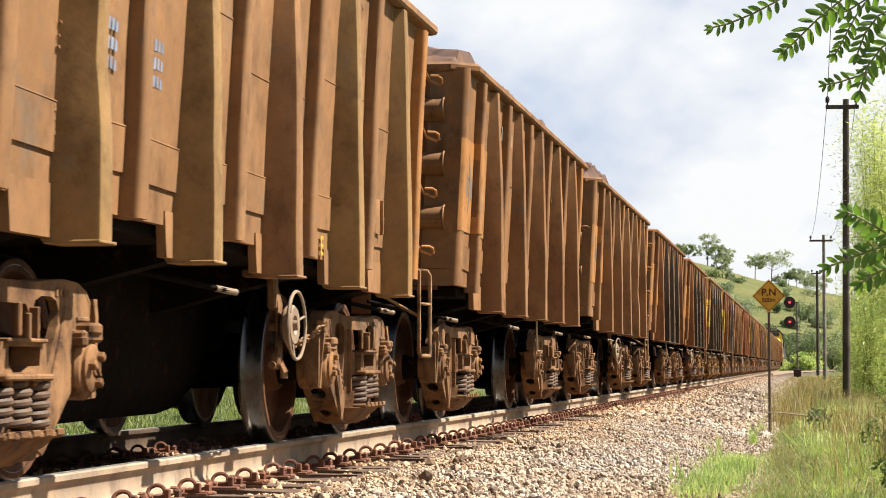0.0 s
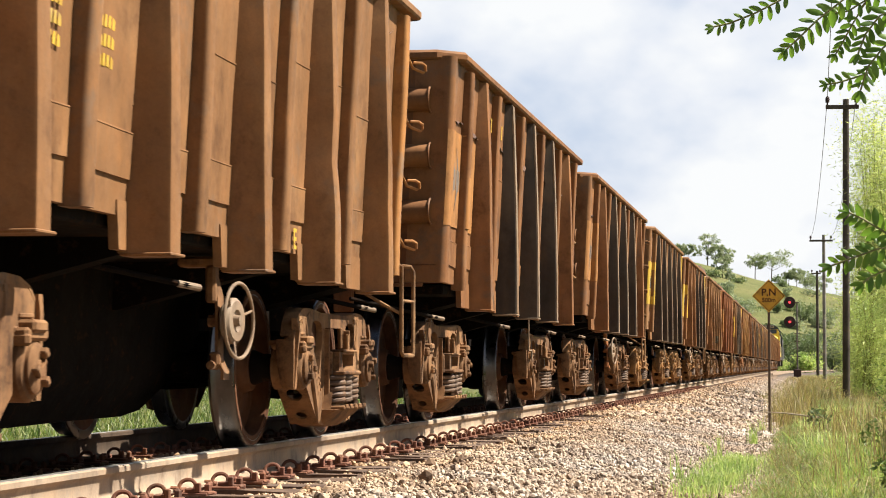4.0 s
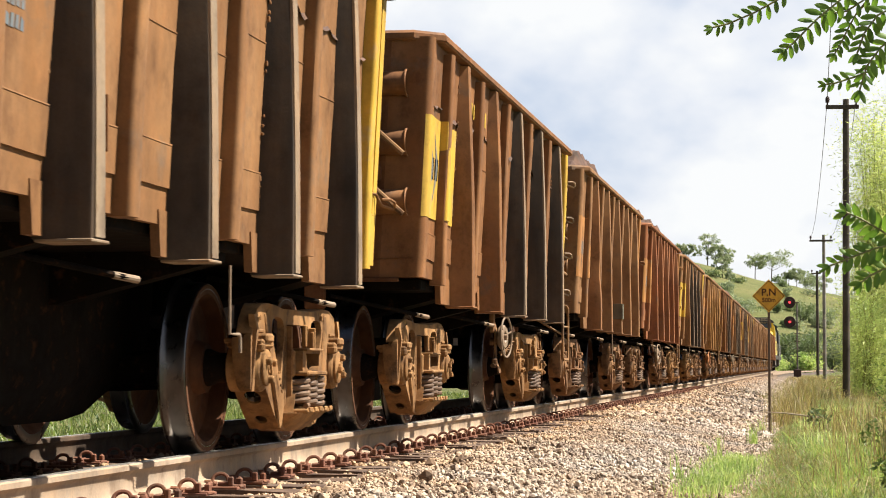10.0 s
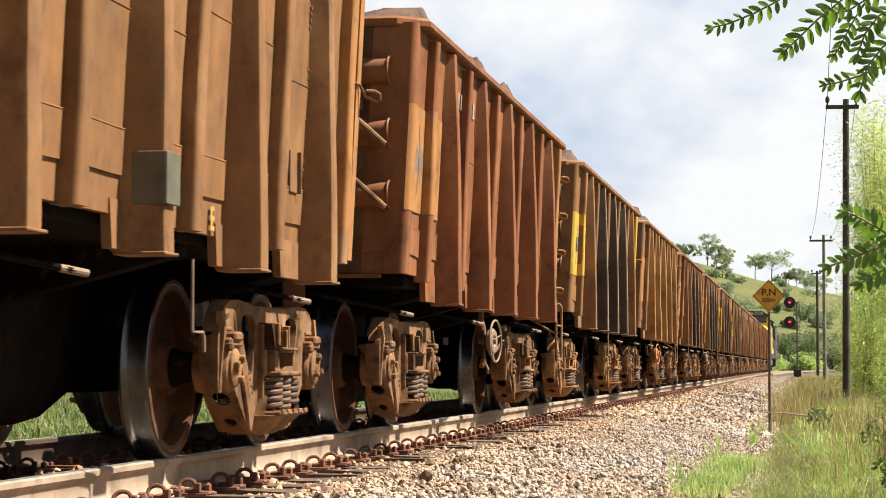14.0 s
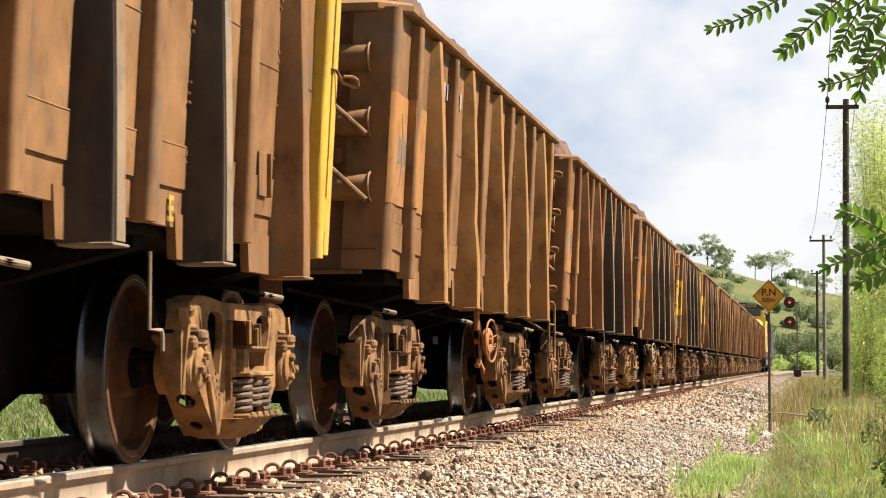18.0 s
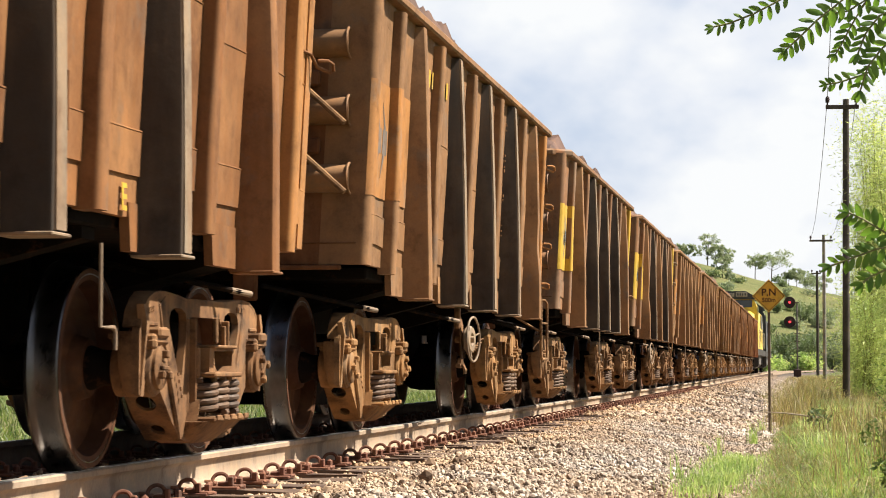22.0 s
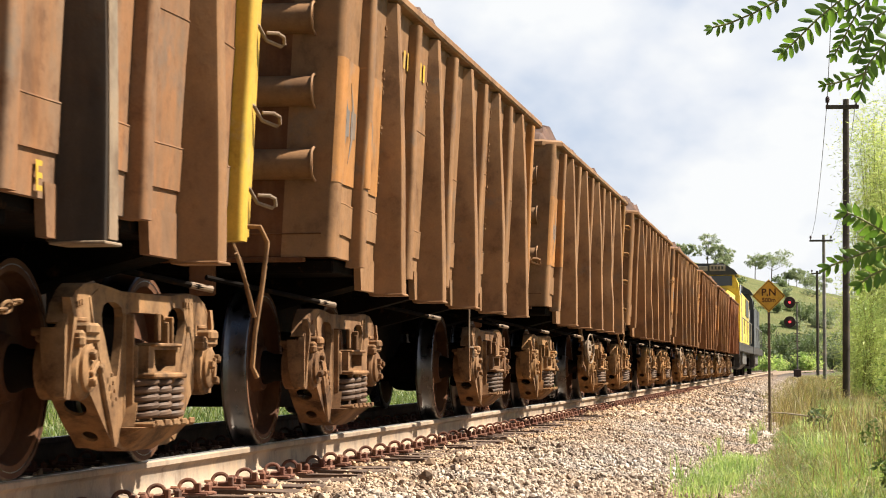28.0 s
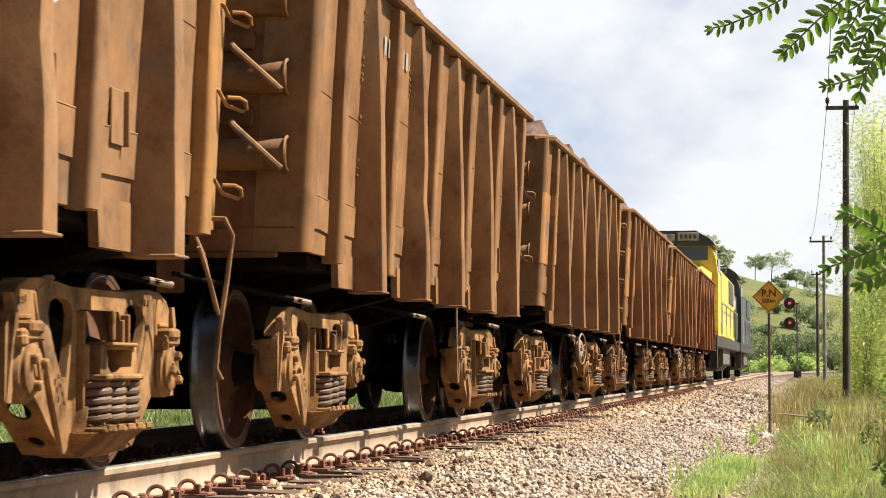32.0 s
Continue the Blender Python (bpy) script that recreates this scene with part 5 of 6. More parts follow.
def stone_shapes():
    """A dozen broken stones as corner arrays and faces."""
    out = []
    r = np.random.RandomState(3)
    bm = bmesh.new()
    bmesh.ops.create_icosphere(bm, subdivisions=1, radius=1.0)
    base = np.array([v.co for v in bm.verts])
    faces = np.array([[v.index for v in f.verts] for f in bm.faces])
    bm.free()
    for _ in range(14):
        p = base * r.uniform(0.62, 1.12, (len(base), 1))
        for _ in range(5):
            n = r.normal(size=3)
            n /= np.linalg.norm(n)
            d = p @ n - r.uniform(0.45, 0.72)
            p = p - np.clip(d, 0, None)[:, None] * n
        p *= r.uniform(0.65, 1.2, 3)
        out.append(p)
    return out, faces


def scatter_stones(name, count, x0, x1, y0, y1, zf, smin, smax, seed):
    r = np.random.RandomState(seed)
    shp, faces = stone_shapes()
    vs, fs = [], []
    nv = len(shp[0])
    # closer together where the ground is nearer
    ys = y0 + (y1 - y0) * r.uniform(0, 1, count) ** 1.6
    xs = r.uniform(x0, x1, count)
    for i in range(count):
        x, y = xs[i], ys[i]
        if y < 66 and x < -2.66 and abs((y - 7.0 + 0.286) % SLEEPER_STEP - 0.286) < 0.115 and r.rand() < 0.85:
            x = r.uniform(-2.62, -1.0)
        s = r.uniform(smin, smax) * (1.0 if r.rand() < 0.93 else 1.5)
        q = r.normal(size=4)
        q /= np.linalg.norm(q)
        w, a, b, c = q
        rot = np.array([[1 - 2 * (b * b + c * c), 2 * (a * b - c * w), 2 * (a * c + b * w)], [2 * (a * b + c * w), 1 - 2 * (a * a + c * c), 2 * (b * c - a * w)],
                        [2 * (a * c - b * w), 2 * (b * c + a * w), 1 - 2 * (a * a + b * b)]])
        p = shp[r.randint(14)] @ rot.T * s + (x, y, zf(x, y) + s * 0.25)
        vs.append(p)
        fs.append(faces + i * nv)
    me = bpy.data.meshes.new(name)
    v, f = np.concatenate(vs), np.concatenate(fs)
    me.from_pydata(v.tolist(), [], f.tolist())
    me.materials.append(STONES)
    return new(name, me)


SLEEPER_STEP = 0.572
tagged(scatter_stones("ballast_stones", 46000, -3.0, -0.42, 8.8, 40.0, ballast_z, 0.009, 0.025, 5), "pale tan and grey crushed ballast stones", "ballast", kind="stuff")
tagged(scatter_stones("far_ballast_stones", 9000, -2.95, -0.5, 30.0, 130.0, ballast_z, 0.03, 0.055, 7), "pale crushed ballast stones far along the track", "ballast", kind="stuff")
tagged(scatter_stones("track_stones", 2500, -5.4, -3.0, 7.5, 20.0, lambda x, y: ballast_z(x, y) + 0.01, 0.02, 0.04, 6), "crushed ballast stones between the sleepers", "ballast", kind="stuff")


# ---- the place: track ----
def g_rail(y0, y1):
    """Flat-bottomed rail, without its running face."""
    sec = [(-0.072, -0.172), (0.072, -0.172), (0.072, -0.158), (0.018, -0.142), (0.009, -0.125), (0.009, -0.055), (0.016, -0.045), (0.036, -0.031), (0.036, -0.008), (0.028, -0.001),
           (-0.028, -0.001), (-0.036, -0.008), (-0.036, -0.031), (-0.016, -0.045), (-0.009, -0.055), (-0.009, -0.125), (-0.018, -0.142), (-0.072, -0.158)]
    n = 24
    return Geo().loft([[(x, y0 + (y1 - y0) * (i / n) ** 2, z) for x, z in sec] for i in range(n + 1)])


def g_running_face(y0, y1):
    return Geo().loft([[(-0.026, y, -0.004), (0.026, y, -0.004), (0.024, y, 0.001), (-0.024, y, 0.001)] for y in (y0, y1)])


def g_sleeper(seed):
    r = random.Random(seed)
    rings = []
    for i in range(9):
        x = -1.4 + 2.8 * i / 8
        j = [r.uniform(-0.008, 0.008) for _ in range(4)]
        rings.append([(x, -0.12 + j[0], -0.34), (x, 0.12 + j[1], -0.34), (x, 0.115 + j[1], -0.19 + j[2]), (x, -0.115 + j[0], -0.19 + j[3])])
    return Geo().loft(rings)


def g_tie_plate():
    g = Geo()
    g.box((0.0, 0, -0.180), (0.50, 0.19, 0.018), 0.004)
    for s in (-1, 1):
        g.box((s * 0.085, 0, -0.165), (0.022, 0.17, 0.03), 0.005)
    return g


def g_clip():
    """A coiled spring clip that holds the rail's foot, on its screws."""
    g = Geo()
    pts = []
    for k in range(21):
        a = -2.5 + 2 * math.pi * 0.92 * k / 20
        pts.append((0.128 + 0.040 * math.sin(a), 0.030 * (k / 20 - 0.5) + 0.012 * math.cos(a), -0.140 + 0.033 * math.cos(a)))
    g.tube(pts, 0.0105, 7)
    g.tube([(0.095, -0.012, -0.165), (0.075, -0.03, -0.15), (0.05, -0.035, -0.150)], 0.0125, 6)
    g.box((0.16, -0.04, -0.162), (0.06, 0.045, 0.028), 0.006)
    g.box((0.215, 0.0, -0.172), (0.08, 0.12, 0.016), 0.004)
    g.lathe([(-0.17, 0.019), (-0.135, 0.019), (-0.13, 0.013), (-0.12, 0.0)], (0.225, 0.035, 0), "z", 6)
    g.box((0.20, -0.055, -0.145), (0.028, 0.028, 0.05), 0.005)
    return g


RAIL_X = [XC + 0.835, XC - 0.835]
for rx in RAIL_X:
    rail = tagged(part("rail", shape("rail", lambda: g_rail(-30.0, 900.0)), RAILSIDE if rx > XC else SHADEDRAIL, at=pose(rx, 0, 0)), ("dust-covered" if rx > XC else "shade-darkened") + " steel rail with a bright worn head", "rail", "rails of the track")
    part("running_face", shape("runface", lambda: g_running_face(-30.0, 900.0)), RAILTOP, rail, "polished top of the rail")
for i in range(105):
    y = 7.0 + i * SLEEPER_STEP + 0.03 * math.sin(i * 2.7)
    sl = thing("sleeper", "weathered brown timber sleeper set in ballast", "sleeper", "sleepers of the track", pose(XC, y, 0, 0, 0, 1.2 * math.sin(i * 5.1)))
    part("beam", shape(("sleeper", i % 4), lambda: g_sleeper(i % 4)), TIMBER, sl)
    for s, rx in ((1, 0.835), (-1, -0.835)):
        pl = part("tie_plate", shape("tie_plate", g_tie_plate), RUSTY, sl, "rusty steel base plate", at=pose(rx, 0, 0))
        part("spring_clip", shape("clip", g_clip), RUSTY, pl, "rusty coiled rail clip", at=pose(0, 0.02 * math.sin(i * 3.3), 0))
        if i < 50:
            part("spring_clip", shape("clip", g_clip), RUSTY, pl, "rusty coiled rail clip", at=MIRROR)


def far_sleepers():
    g = Geo()
    for i in range(500):
        g.box((XC, 67.0 + i * SLEEPER_STEP, -0.26), (2.8, 0.24, 0.16), 0.01)
    return g


tagged(part("far_sleepers", far_sleepers(), TIMBER), "weathered timber sleepers far along the track", "sleeper", kind="stuff")


# ---- the place: signs, poles, signal ----
def sign_board():
    """Diamond warning board on a post."""
    px, py, pz = -0.50, 30.6, ground_z(-0.5, 30.6) - 0.05
    top = 1.615
    t = thing("warning_sign", "yellow diamond warning sign with dark lettering on a thin metal post", "sign", at=pose(px, py, 0))
    post = Geo().box((0, 0.02, (pz + top) / 2 - 0.12), (0.036, 0.03, top - pz + 0.2), 0.005)
    part("post", post, SIGNPOST, t)
    d = 0.225
    board = Geo().plate([[(0, -d), (d, 0), (0, d), (-d, 0)]], -0.002, 0.002, "y")
    bo = part("board", board, SIGNYELLOW, t, "yellow diamond board", at=pose(0, 0, 1.415))
    e = d * 0.93
    border = Geo().plate([[(0, -e), (e, 0), (0, e), (-e, 0)], [(0, -e * 0.95), (-e * 0.95, 0), (0, e * 0.95), (e * 0.95, 0)]], -0.0045, -0.002, "y")
    part("border", border, SIGNBROWN, bo)
    lettering("letters", "P.N", 0.135, SIGNBROWN, bo, pose(0, -0.004, 0.045, 90), "dark brown letters")
    lettering("letters", "500m", 0.082, SIGNBROWN, bo, pose(0, -0.004, -0.058, 90), "dark brown letters")
    return t


sign_board()


def utility_pole(x, y, h, r, mat, label, arm_z, lean=0.0, arm=1.0):
    z0 = ground_z(x, y)
    t = thing("utility_pole", label, "utility pole", "poles beside the track", pose(x, y, z0, 0, lean, 0))
    part("pole", Geo().tube([(0, 0, -0.3), (0, 0, h * 0.5), (0, 0, h)], r, 12, radii=[r, r * 0.93, r * 0.82]), mat, t)
    ar = part("crossarm", Geo().box((-0.1 * arm, -0.10, arm_z), (0.9 * arm, 0.09, 0.11), 0.01), POLEWOOD, t)
    for dx in (-0.5 * arm, 0.28 * arm):
        part("insulator", Geo().lathe([(0, 0.02), (0.07, 0.02), (0.075, 0.055), (0.13, 0.05), (0.14, 0.065), (0.19, 0.05), (0.20, 0.06), (0.24, 0.03), (0.25, 0.0)], (dx, -0.10, arm_z + 0.05), "z", 12), SIGBLACK, ar, "dark glazed insulator")
    return t


P1, P2, P3 = (1.06, 62.0), (1.04, 132.0), (0.86, 176.0)
utility_pole(*P1, 8.20, 0.105, POLEWOOD, "tall dark weathered timber utility pole with a short crossarm", 7.98, 0.45)
utility_pole(*P2, 8.55, 0.11, CONCRETE, "slim grey utility pole with a crossarm", 8.2, 0.0, 1.5)
utility_pole(*P3, 8.30, 0.12, POLEWOOD, "dark timber utility pole farther along the track", 8.1, 0.0, 0.8)


def wire(a, b, sag):
    pts = []
    for i in range(25):
        u = i / 24
        p = Vector(a).lerp(Vector(b), u)
        p.z -= sag * 4 * u * (1 - u)
        pts.append(p)
    return tagged(part("overhead_wire", Geo().tube(pts, 0.009, 5), WIRE), "thin dark overhead wire between the poles", "wire", "wires between the poles")


wire((0.62, 61.9, 7.80), (0.30, 131.9, 8.05), 0.9)
wire((1.40, 61.9, 7.80), (1.45, 131.9, 8.05), 1.0)
wire((0.62, 61.9, 7.80), (0.35, -8.0, 9.2), 0.6)


SIGNALGREY = paint("signal_mast_grey", (0.16, 0.15, 0.14), (0.22, 0.20, 0.18), rough=0.7, amount=0.2, rustiness=0.1)


def signal_mast():
    x, y = -0.60, 150.0
    t = thing("railway_signal", "railway signal with two red lights on a grey mast", "railway signal", at=pose(x, y, 0))
    part("mast", Geo().tube([(0, 0, -0.3), (0, 0, 4.6)], 0.055, 10), SIGNALGREY, t)
    part("base", Geo().box((0, 0, 0.0), (0.5, 0.5, 0.5), 0.03), SIGBLACK, t)
    for i, z in enumerate((4.68, 3.38)):
        hd = part("signal_head", Geo().lathe([(0.0, 0.0), (0.0, 0.37), (0.03, 0.385), (0.05, 0.37), (0.06, 0.10), (0.25, 0.12), (0.26, 0.0)], (0, 0, 0), "y", 28), SIGBLACK, t, "round black target board", at=pose(-0.48, -0.12, z))
        part("lens", Geo().lathe([(-0.02, 0.0), (-0.015, 0.062), (0.0, 0.078)], (0, 0, 0), "y", 20), GLASSRED, hd, "glowing red lens")
        part("hood", Geo().tube([(0.17 * math.cos(a), -0.10, 0.17 * math.sin(a)) for a in np.linspace(0.1, math.pi - 0.1, 9)], 0.02, 6), SIGBLACK, hd)
        part("bracket", Geo().tube([(-0.40, -0.05, z), (0.12, 0, z - 0.02)], 0.035, 8), SIGBLACK, t)
    for z in (4.1, 3.1, 2.6, 2.1, 1.6, 1.1):
        part("step", Geo().tube([(-0.20, 0, z), (0.20, 0, z)], 0.022, 6), SIGBLACK, t)
    return t


signal_mast()


# ---- the place: plants ----
def blades(name, count, place, hmin, hmax, wid, mat, seed, lean=0.35, label="", cat="grass"):
    """Grass: bent tapering blades; place(r) gives the foot of one."""
    r = np.random.RandomState(seed)
    vs, fs = [], []
    for i in range(count):
        x, y, z, hs = place(r)
        h = r.uniform(hmin, hmax) * hs
        a, b = r.uniform(0, 2 * math.pi), r.uniform(0, 2 * math.pi)
        w = wid * r.uniform(0.7, 1.3)
        dx, dy = math.cos(a) * w, math.sin(a) * w
        lx, ly = math.cos(b) * h * lean * r.rand(), math.sin(b) * h * lean * r.rand()
        o = len(vs)
        vs += [(x - dx, y - dy, z - 0.03), (x + dx, y + dy, z - 0.03), (x - dx * 0.7 + lx * 0.35, y - dy * 0.7 + ly * 0.35, z + h * 0.55), (x + dx * 0.7 + lx * 0.35, y + dy * 0.7 + ly * 0.35, z + h * 0.55),
               (x + lx, y + ly, z + h * (1 - 0.25 * lean))]
        fs += [(o, o + 1, o + 3, o + 2), (o + 2, o + 3, o + 4)]
    me = bpy.data.meshes.new(name)
    me.from_pydata(vs, [], fs)
    me.materials.append(mat)
    return tagged(new(name, me), label, cat, kind="stuff")


def edge_x(y):
    """Where the ballast ends and the grass begins."""
    return -0.84 + 0.32 * smooth_step(23.0, 28.5, y) + 0.10 * math.sin(y * 0.9) + 0.07 * math.sin(y * 2.3 + 1)


CLUMPS = []
_cr = random.Random(8)
for _ in range(520):
    _y = 14.5 + 44.0 * _cr.random() ** 1.3
    _x = edge_x(_y) + 0.05 + 3.3 * _cr.random() ** 1.3
    CLUMPS.append((_x, _y, _cr.uniform(0.10, 0.30) * (1 + _y / 60), _cr.uniform(0.45, 1.5) * (0.5 + 0.6 * smooth_step(edge_x(_y), edge_x(_y) + 1.4, _x))))


def near_grass(r, lo=0, hi=520):
    """A blade's foot: mostly in tufts, some strewn between."""
    if r.rand() < 0.8:
        cx, cy, cr, ch = CLUMPS[r.randint(lo, hi)]
        x, y = cx + r.randn() * cr, cy + r.randn() * cr
        return (x, y, ground_z(x, y), ch) if x > edge_x(y) - 0.15 else near_grass(r, lo, hi)
    y = 15.0 + 42.0 * r.rand() ** 1.3
    x = edge_x(y) + 3.4 * r.rand() ** 1.4
    return x, y, ground_z(x, y), 0.5


def green_tufts(r):
    return near_grass(r, 0, 340)


def dry_tufts(r):
    return near_grass(r, 280, 520)


def fresh_patch(r):
    y = 15.5 + 6.5 * r.rand() ** 0.8
    x = -0.70 + 0.02 * (y - 18) + 0.13 * r.randn()
    return x, y, max(ground_z(x, y), ballast_z(x, y)), 1.0 - 0.5 * abs(x + 0.70)


def left_meadow(r):
    y = 8.0 + 60.0 * r.rand() ** 1.2
    x = -7.0 - 9.0 * r.rand()
    return x, y, ground_z(x, y), 1.0


def far_verge(r):
    y = 55.0 + 120.0 * r.rand()
    x = -1.25 + 6.3 * r.rand() ** 1.2
    return x, y, ground_z(x, y), 1.0


blades("meadow_grass", 60000, green_tufts, 0.04, 0.17, 0.0026, GRASS, 1, 2.6, "green and yellowing meadow grass beside the ballast")
blades("dry_grass", 24000, dry_tufts, 0.05, 0.24, 0.0022, DRYGRASS, 2, 2.4, "dry straw-coloured grass stems beside the ballast")
blades("fresh_grass", 2900, fresh_patch, 0.06, 0.21, 0.0034, FRESHGRASS, 3, 1.5, "bright green grass tuft at the ballast edge")
blades("meadow_grass", 30000, left_meadow, 0.07, 0.26, 0.009, MEADOW, 4, 2.0, "bright sunlit meadow grass beyond the track")
blades("verge_grass", 15000, far_verge, 0.10, 0.42, 0.007, DRYGRASS, 5, 1.1, "long grass on the verge under the poles")


def reed_patch(r):
    y = 34.0 + 30.0 * r.rand()
    x = -0.30 + 0.17 * r.randn() - 0.004 * (y - 45)
    return x, y, ground_z(x, y), 1.0


def track_weeds(r):
    cx, cy, cr = ((-0.64, 27.0, 0.028), (-1.0, 17.7, 0.03), (-0.86, 21.5, 0.04), (-0.62, 31.5, 0.06), (-0.95, 24.6, 0.025))[r.choice(5, p=(0.34, 0.16, 0.2, 0.2, 0.1))]
    x, y = cx + cr * r.randn(), cy + cr * 1.5 * r.randn()
    return x, y, ballast_z(x, y), 1.0


def tall_tufts(r):
    cx, cy, ch = TALL[r.randint(len(TALL))]
    x, y = cx + 0.09 * r.randn(), cy + 0.25 * r.randn()
    return x, y, ground_z(x, y), ch


_tr = random.Random(31)
TALL = [(0.15 + 1.1 * _tr.random() ** 0.8, 19.0 + 17.0 * _tr.random(), _tr.uniform(0.5, 1.3)) for _ in range(46)]
TALL += [(0.20 + 0.75 * _tr.random(), 15.0 + 7.5 * _tr.random(), _tr.uniform(0.6, 1.5)) for _ in range(22)]
blades("tall_grass", 9500, tall_tufts, 0.08, 0.30, 0.0036, GREENTUFT, 8, 2.6, "taller green and straw-coloured grass tufts on the verge")
blades("seed_stems", 900, tall_tufts, 0.35, 0.66, 0.0028, DRYGRASS, 9, 0.7, "thin dry seed stems above the verge grass")
def verge_green(r):
    """Fresh growth in loose drifts over the bank under the poles."""
    cx, cy, ch = DRIFTS[r.randint(len(DRIFTS))]
    x, y = cx + 0.16 * r.randn(), cy + 0.7 * r.randn()
    return x, y, ground_z(x, y), ch


DRIFTS = [(0.15 + 1.5 * _tr.random(), 22.0 + 24.0 * _tr.random(), _tr.uniform(0.5, 1.4)) for _ in range(34)]
blades("verge_weeds", 9500, verge_green, 0.10, 0.34, 0.0050, FRESHGRASS, 14, 2.2, "bright green leafy grass in drifts on the bank")
blades("dry_reeds", 3600, reed_patch, 0.22, 0.70, 0.0042, DRYGRASS, 6, 0.7, "thin brown reeds and seed stalks behind the sign")
blades("ballast_weeds", 190, track_weeds, 0.10, 0.34, 0.0042, FRESHGRASS, 7, 0.8, "small green weeds growing in the ballast")


def leaf_cloud(centres, count, size, r, aspect=2.2, droop=0.3):
    """Many small pointed leaves round the given centres (x, y, z, radius)."""
    vs, fs = [], []
    wts = np.array([c[3] ** 2 for c in centres])
    wts = wts / wts.sum()
    pick = r.choice(len(centres), count, p=wts)
    for i in range(count):
        cx, cy, cz, cr = centres[pick[i]]
        d = r.normal(size=3)
        d /= np.linalg.norm(d) + 1e-9
        p = np.array((cx, cy, cz)) + d * cr * r.rand() ** 0.45 * (1, 1, 0.8)
        u = r.normal(size=3)
        u[2] -= droop
        u /= np.linalg.norm(u)
        w = np.cross(u, r.normal(size=3))
        w /= np.linalg.norm(w) + 1e-9
        s = size * r.uniform(0.6, 1.4)
        o = len(vs)
        vs += [tuple(p - u * s), tuple(p + w * s / aspect), tuple(p + u * s), tuple(p - w * s / aspect)]
        fs.append((o, o + 1, o + 2, o + 3))
    return vs, fs


def leaf_mesh(name, vs, fs, mat, parent):
    me = bpy.data.meshes.new(name)
    me.from_pydata(vs, [], fs)
    me.materials.append(mat)
    ob = new(name, me)
    ob.parent = parent
    return ob


def tree(name, x, y, h, crown_w, mat, seed, leaves, leaf, label, bare=0.4, spread_top=False, cat="tree", bark=BARK):
    """Tapered trunk, forking limbs and a crown of leaf clumps with gaps."""
    r = np.random.RandomState(seed)
    z0 = ground_z(x, y)
    t = thing(name, label, cat, at=pose(x, y, z0))
    g = Geo()
    lean = r.uniform(-0.06, 0.06, 2) * h
    g.tube([(0, 0, -0.3), (lean[0] * 0.4, lean[1] * 0.4, h * 0.4), (lean[0], lean[1], h * 0.82)], 0.1, 8, radii=[h * 0.022, h * 0.016, h * 0.006])
    cl = []
    n = 11
    for i in range(n):
        a = i * 2.4 + r.uniform(-0.4, 0.4)
        b = bare + (0.95 - bare) * (i + 0.5) / n
        z1 = h * b
        rad = crown_w * (0.5 if spread_top else (0.55 - 0.35 * abs(b - 0.55))) * r.uniform(0.7, 1.15)
        e = (lean[0] * b + math.cos(a) * rad, lean[1] * b + math.sin(a) * rad, z1 + rad * 0.25)
        g.tube([(lean[0] * b * 0.8, lean[1] * b * 0.8, z1 - h * 0.10), ((e[0] + lean[0] * b) / 2, (e[1] + lean[1] * b) / 2, z1 - h * 0.01), e], 0.05, 5, radii=[h * 0.008, h * 0.005, h * 0.002])
        for _ in range(3):
            cl.append((e[0] + r.normal() * rad * 0.3, e[1] + r.normal() * rad * 0.3, e[2] + r.normal() * h * 0.03, crown_w * r.uniform(0.10, 0.2)))
    part("trunk", g, bark, t)
    vs, fs = leaf_cloud(cl, leaves, leaf, r)
    leaf_mesh("crown", vs, fs, mat, t)
    return t


# trees on the far ridge
for i, (tx, yy, h, cw, sp) in enumerate([(-29.6, 520, 3.2, 3.6, 0), (-26.9, 520, 4.3, 3.8, 0), (-22.4, 518, 8.0, 5.0, 0), (-20.4, 518, 6.0, 4.0, 0), (-18.3, 515, 5.6, 4.0, 0), (-17.6, 480, 5.0, 3.5, 0), (-11.6, 520, 6.1, 4.3, 1),
                                         (-7.9, 520, 8.0, 6.9, 1), (-3.9, 520, 3.3, 2.6, 1), (-2.1, 520, 4.7, 3.6, 1), (0.3, 518, 3.6, 6.0, 0), (2.5, 516, 3.2, 5.0, 0)]):
    tree("ridge_tree", tx, yy, h * 0.85, cw * 0.9, HAZYLEAF, 30 + i, 1700, 0.20, "slender green tree on the grassy ridge", 0.5 if sp else 0.3, bool(sp))


def bush(x, y, w, h, mat, seed, count, leaf, label, name="bush", aspect=2.0):
    r = np.random.RandomState(seed)
    z0 = ground_z(x, y)
    t = thing(name, label, "bush", at=pose(x, y, z0))
    g, cl = Geo(), []
    for i in range(9):
        a, rr = r.uniform(0, 6.28), r.uniform(0.1, 0.5) * w
        z1 = h * r.uniform(0.45, 0.95)
        g.tube([(math.cos(a) * 0.1, math.sin(a) * 0.1, -0.1), (math.cos(a) * rr * 0.5, math.sin(a) * rr * 0.5, z1 * 0.6), (math.cos(a) * rr, math.sin(a) * rr, z1)], 0.02, 5, radii=[0.012 * h, 0.008 * h, 0.003 * h])
        for _ in range(4):
            cl.append((math.cos(a) * rr * r.uniform(0.4, 1.2), math.sin(a) * rr * r.uniform(0.4, 1.2), z1 * r.uniform(0.25, 1.0), w * r.uniform(0.12, 0.24)))
    part("stem", g, BARK, t)
    vs, fs = leaf_cloud(cl, count, leaf, r, aspect)
    leaf_mesh("foliage", vs, fs, mat, t)
    return t


